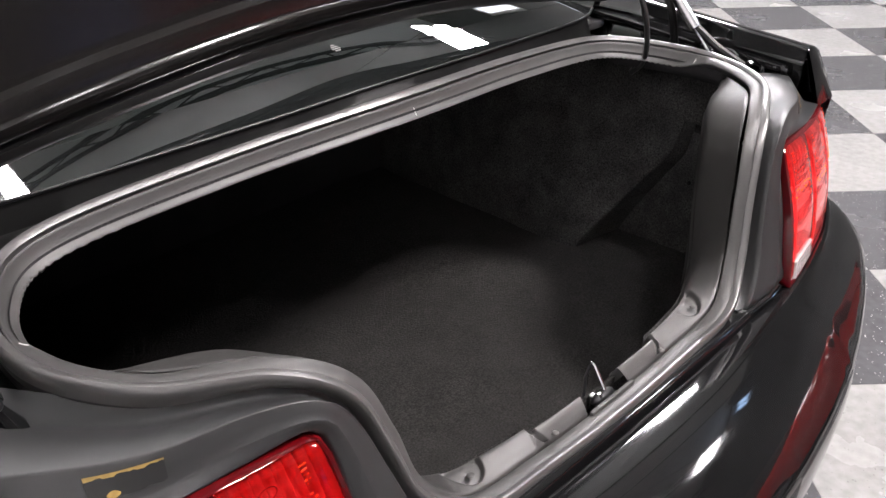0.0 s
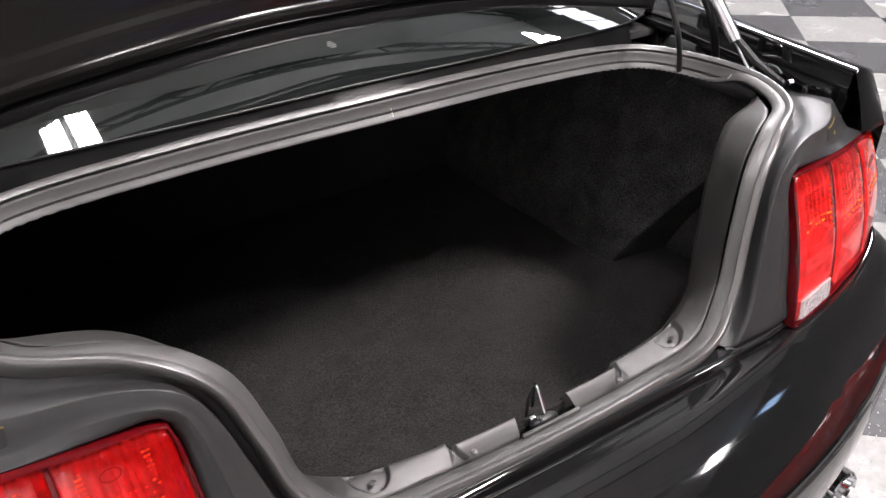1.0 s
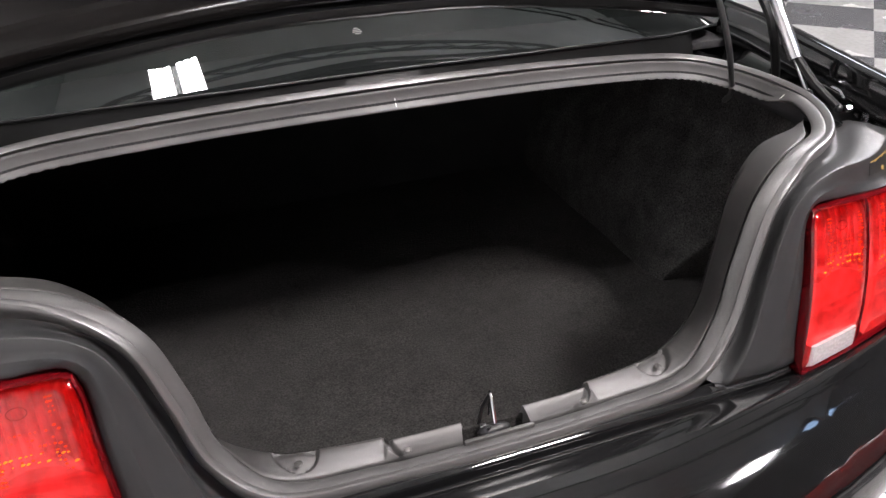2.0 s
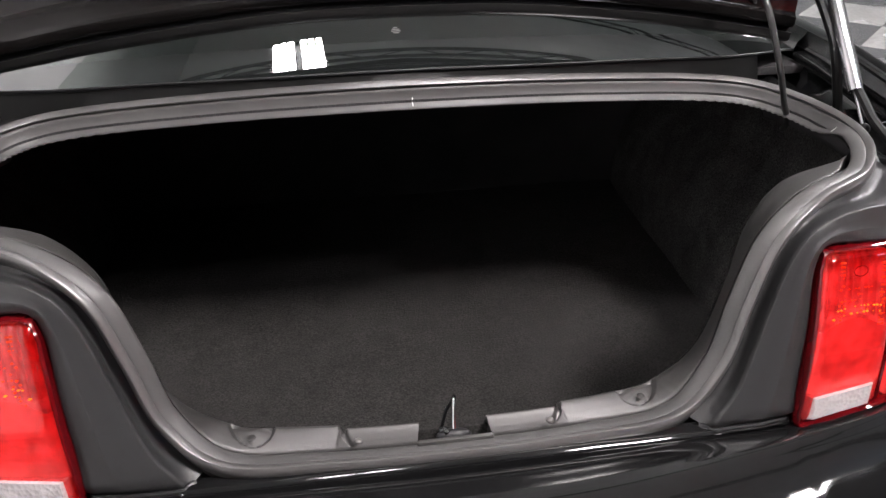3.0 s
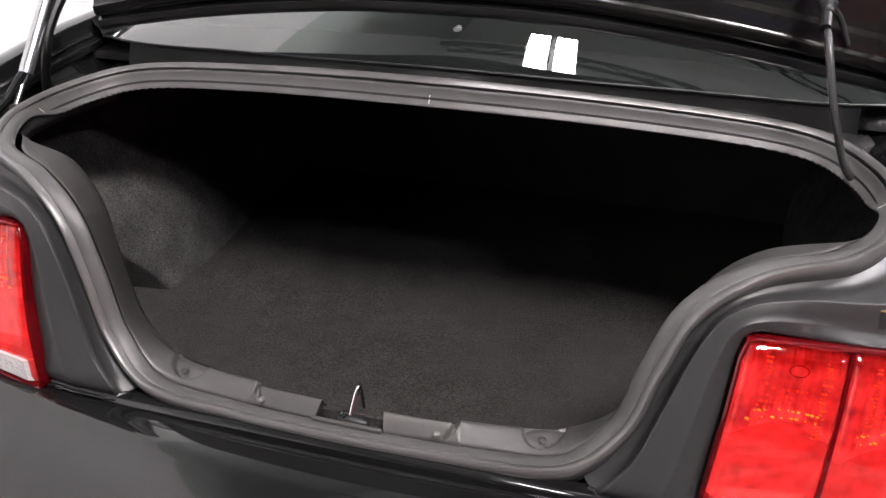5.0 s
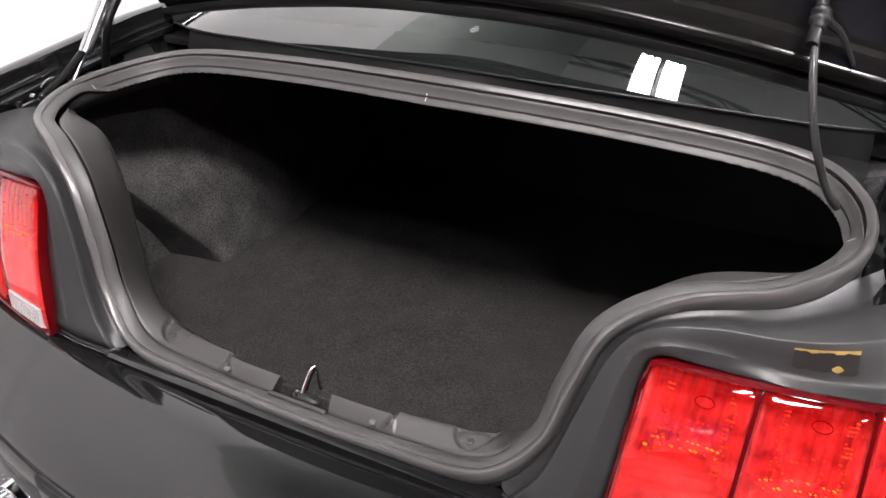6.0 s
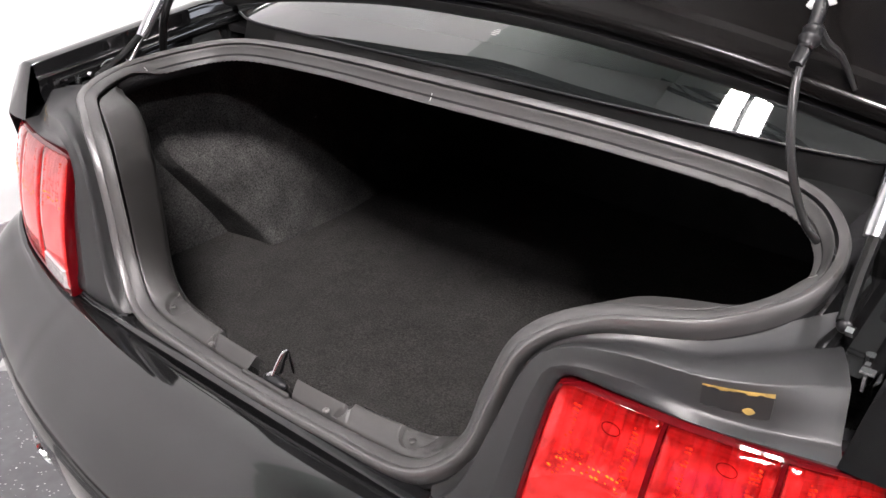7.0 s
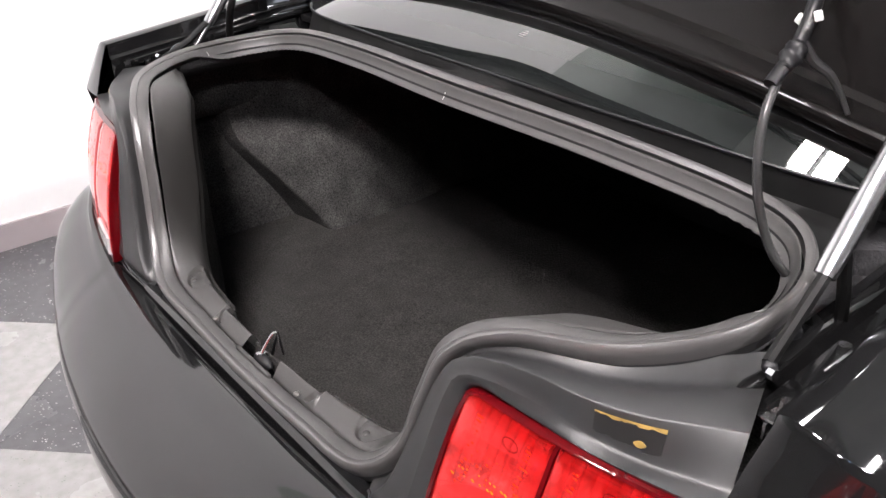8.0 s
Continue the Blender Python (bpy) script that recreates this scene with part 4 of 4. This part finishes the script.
FRONT = [(1.40, .94, 1.06, .30), (1.8, .94, 1.055, .28), (2.4, .94, 1.05, .28), (2.9, .94, 1.04, .28), (3.2, .94, 1.02, .28), (3.31, .94, 1.01, .28), (3.33, .94, 1.01, .28), (3.42, .94, 1.0, .28), (3.55, .935, .99, .28), (3.68, .93, .98, .28),
         (3.81, .93, .97, .28), (3.94, .925, .955, .28), (4.03, .92, .945, .28), (4.06, .92, .94, .28), (4.25, .89, .90, .28), (4.42, .82, .84, .28), (4.50, .72, .72, .30), (4.52, .66, .55, .34)]
front_body(car, PAINT, FRONT, "front_body")
for s in (1, -1):
    wheel(car, s * .835, .96, s)
    wheel(car, s * .82, 3.68, s)
    # pillar beside the rear window, from the glass to the fender
    rows = []
    for row in gl_rows:
        p = row[-1] if s == 1 else row[0]
        k = (p.y - .104) / 1.2
        q = Vector((s * (.776 + .01 * k), p.y, 1.016 + .03 * min(k * 3, 1) + .03 * k))
        rows.append([p + Vector((0, 0, -.004)), p.lerp(q, .3) + Vector((0, 0, .004)), p.lerp(q, .7), q])
    part("rear_pillar", loft(rows), PAINT, car, "glossy black rear roof pillar")
last = gl_rows[-1]
roof = [last] + [[Vector((p.x * k, p.y * (1 - w) + y * w, p.z * (1 - g) + z * g)) for p in last] for y, z, k, w, g in ((1.45, 1.385, .86, .7, .75), (1.75, 1.395, .80, 1, .85), (2.10, 1.385, .80, 1, .85), (2.35, 1.35, .82, 1, .80))]
part("roof", loft(roof), PAINT, car, "glossy black roof")
wind = [roof[-1], [Vector((p.x * 1.1, 2.70, p.z * .4 + 1.21 * .6)) for p in roof[-1]], [Vector((p.x * 1.28, 3.05, 1.04)) for p in roof[-1]]]
part("windshield", loft(wind), GLASS, car, "tinted windshield")
for s in (1, -1):
    edge = [r[-1] if s == 1 else r[0] for r in roof + wind[1:]]
    part("side_window", loft([[p + Vector((0, 0, -.003)), p.lerp(Vector((s * .80, p.y, 1.07)), .5) + Vector((s * .015, 0, 0)), Vector((s * .80, p.y, 1.06))] for p in edge]), GLASS, car, "tinted side window")


def parked_car(paint, label, m):
    """A plain coupe that shows as a reflection only."""
    ob = thing("parked_car", label, "car", "parked cars")
    front_body(ob, paint, [(-.25, .70, .70, .38), (-.18, .80, .92, .30), (.0, .88, 1.00, .28), (.3, .93, 1.03, .28), (.585, .94, 1.04, .28), (.60, .94, 1.04, .28), (.72, .94, 1.05, .28), (.84, .94, 1.05, .28), (.96, .94, 1.05, .28),
                           (1.08, .94, 1.05, .28), (1.20, .94, 1.06, .28), (1.32, .94, 1.06, .28), (1.335, .94, 1.06, .28)] + FRONT[1:], "body")
    green = []
    for y, w, z in ((.55, .60, 1.06), (.9, .60, 1.22), (1.25, .58, 1.36), (1.7, .57, 1.40), (2.2, .57, 1.385), (2.6, .64, 1.24), (3.0, .72, 1.05)):
        green.append([Vector((x, y, zz)) for x, zz in ((-.80, 1.04), (-w, z), (-w * .5, z + .01), (0, z + .015), (w * .5, z + .01), (w, z), (.80, 1.04))])
    part("windows", loft(green), GLASS, ob, "dark tinted windows")
    part("roof", loft([[p + Vector((0, 0, .006)) for p in r[1:-1]] for r in green[2:5]]), paint, ob)
    for s in (1, -1):
        wheel(ob, s * .80, .96, s)
        wheel(ob, s * .80, 3.68, s)
        part("headlamp", box(min(s * .5, s * .75), max(s * .5, s * .75), 4.40, 4.50, .62, .74, .02), LENS_WHITE, ob)
        part("tail_lamp", box(min(s * .45, s * .75), max(s * .45, s * .75), -.26, -.15, .70, .86, .02), LENS_EDGE, ob)
    ob.matrix_basis = m
    return ob


RED = material("red_paint", (0.42, 0.010, 0.008), 0.10, coat=0.8, vary=0.05)
BLUE = material("blue_paint", (0.010, 0.05, 0.22), 0.10, coat=0.8, vary=0.05)
parked_car(RED, "shiny red coupe parked on the tiled floor", pose(2.85, -1.0, 0, 0, 0, 180))
parked_car(BLUE, "shiny blue coupe parked on the tiled floor", pose(1.6, -9.0, 0, 0, 0, 0))

# ---------- floor tiles ----------
DU, DV = .615, .565


def tile_mesh(name, mat):
    bm = box(-DU / 2 + .001, DU / 2 - .001, -DV / 2 + .001, DV / 2 - .001, -.003, 0)
    me = bpy.data.meshes.new(name)
    bm.to_mesh(me)
    bm.free()
    me.materials.append(mat)
    return me


tiles = (tile_mesh("floor_tile", TILE_DARK), tile_mesh("floor_tile", TILE_LIGHT))
count = 0
rest = {0: bmesh.new(), 1: bmesh.new()}
for i in range(-25, 30):
    for j in range(-25, 30):
        u, v = -.96 + DU * (i + .5), -1.055 + DV * (j + .5)
        c = Vector(((u + v) / 2 ** .5, (u - v) / 2 ** .5, 0))
        if not (X0 + .42 < c.x < X1 - .42 and Y0 + .42 < c.y < Y1 - .42) and not (X0 - .3 < c.x < X1 and Y0 < c.y < Y1):
            continue
        m = Matrix.Translation(c) @ Matrix(((2 ** -.5, 2 ** -.5, 0, 0), (2 ** -.5, -2 ** -.5, 0, 0), (0, 0, 1, 0), (0, 0, 0, 1)))
        kind = (i + j) % 2
        if -2.6 < c.x < 7 and -1.5 < c.y < 6 and count < 290:
            ob = new("floor_tile", tiles[kind])
            ob.parent = floor
            ob.matrix_basis = m
            count += 1
        else:
            bm = rest[kind]
            vs = [bm.verts.new(m @ Vector((a * (DU / 2 - .001), b * (DV / 2 - .001), 0))) for a, b in ((-1, -1), (1, -1), (1, 1), (-1, 1))]
            bm.faces.new(vs)
for kind in (0, 1):
    ob = part("far_tiles", rest[kind], (TILE_DARK, TILE_LIGHT)[kind], floor, smooth=False)
    tagged(ob, kind="stuff")
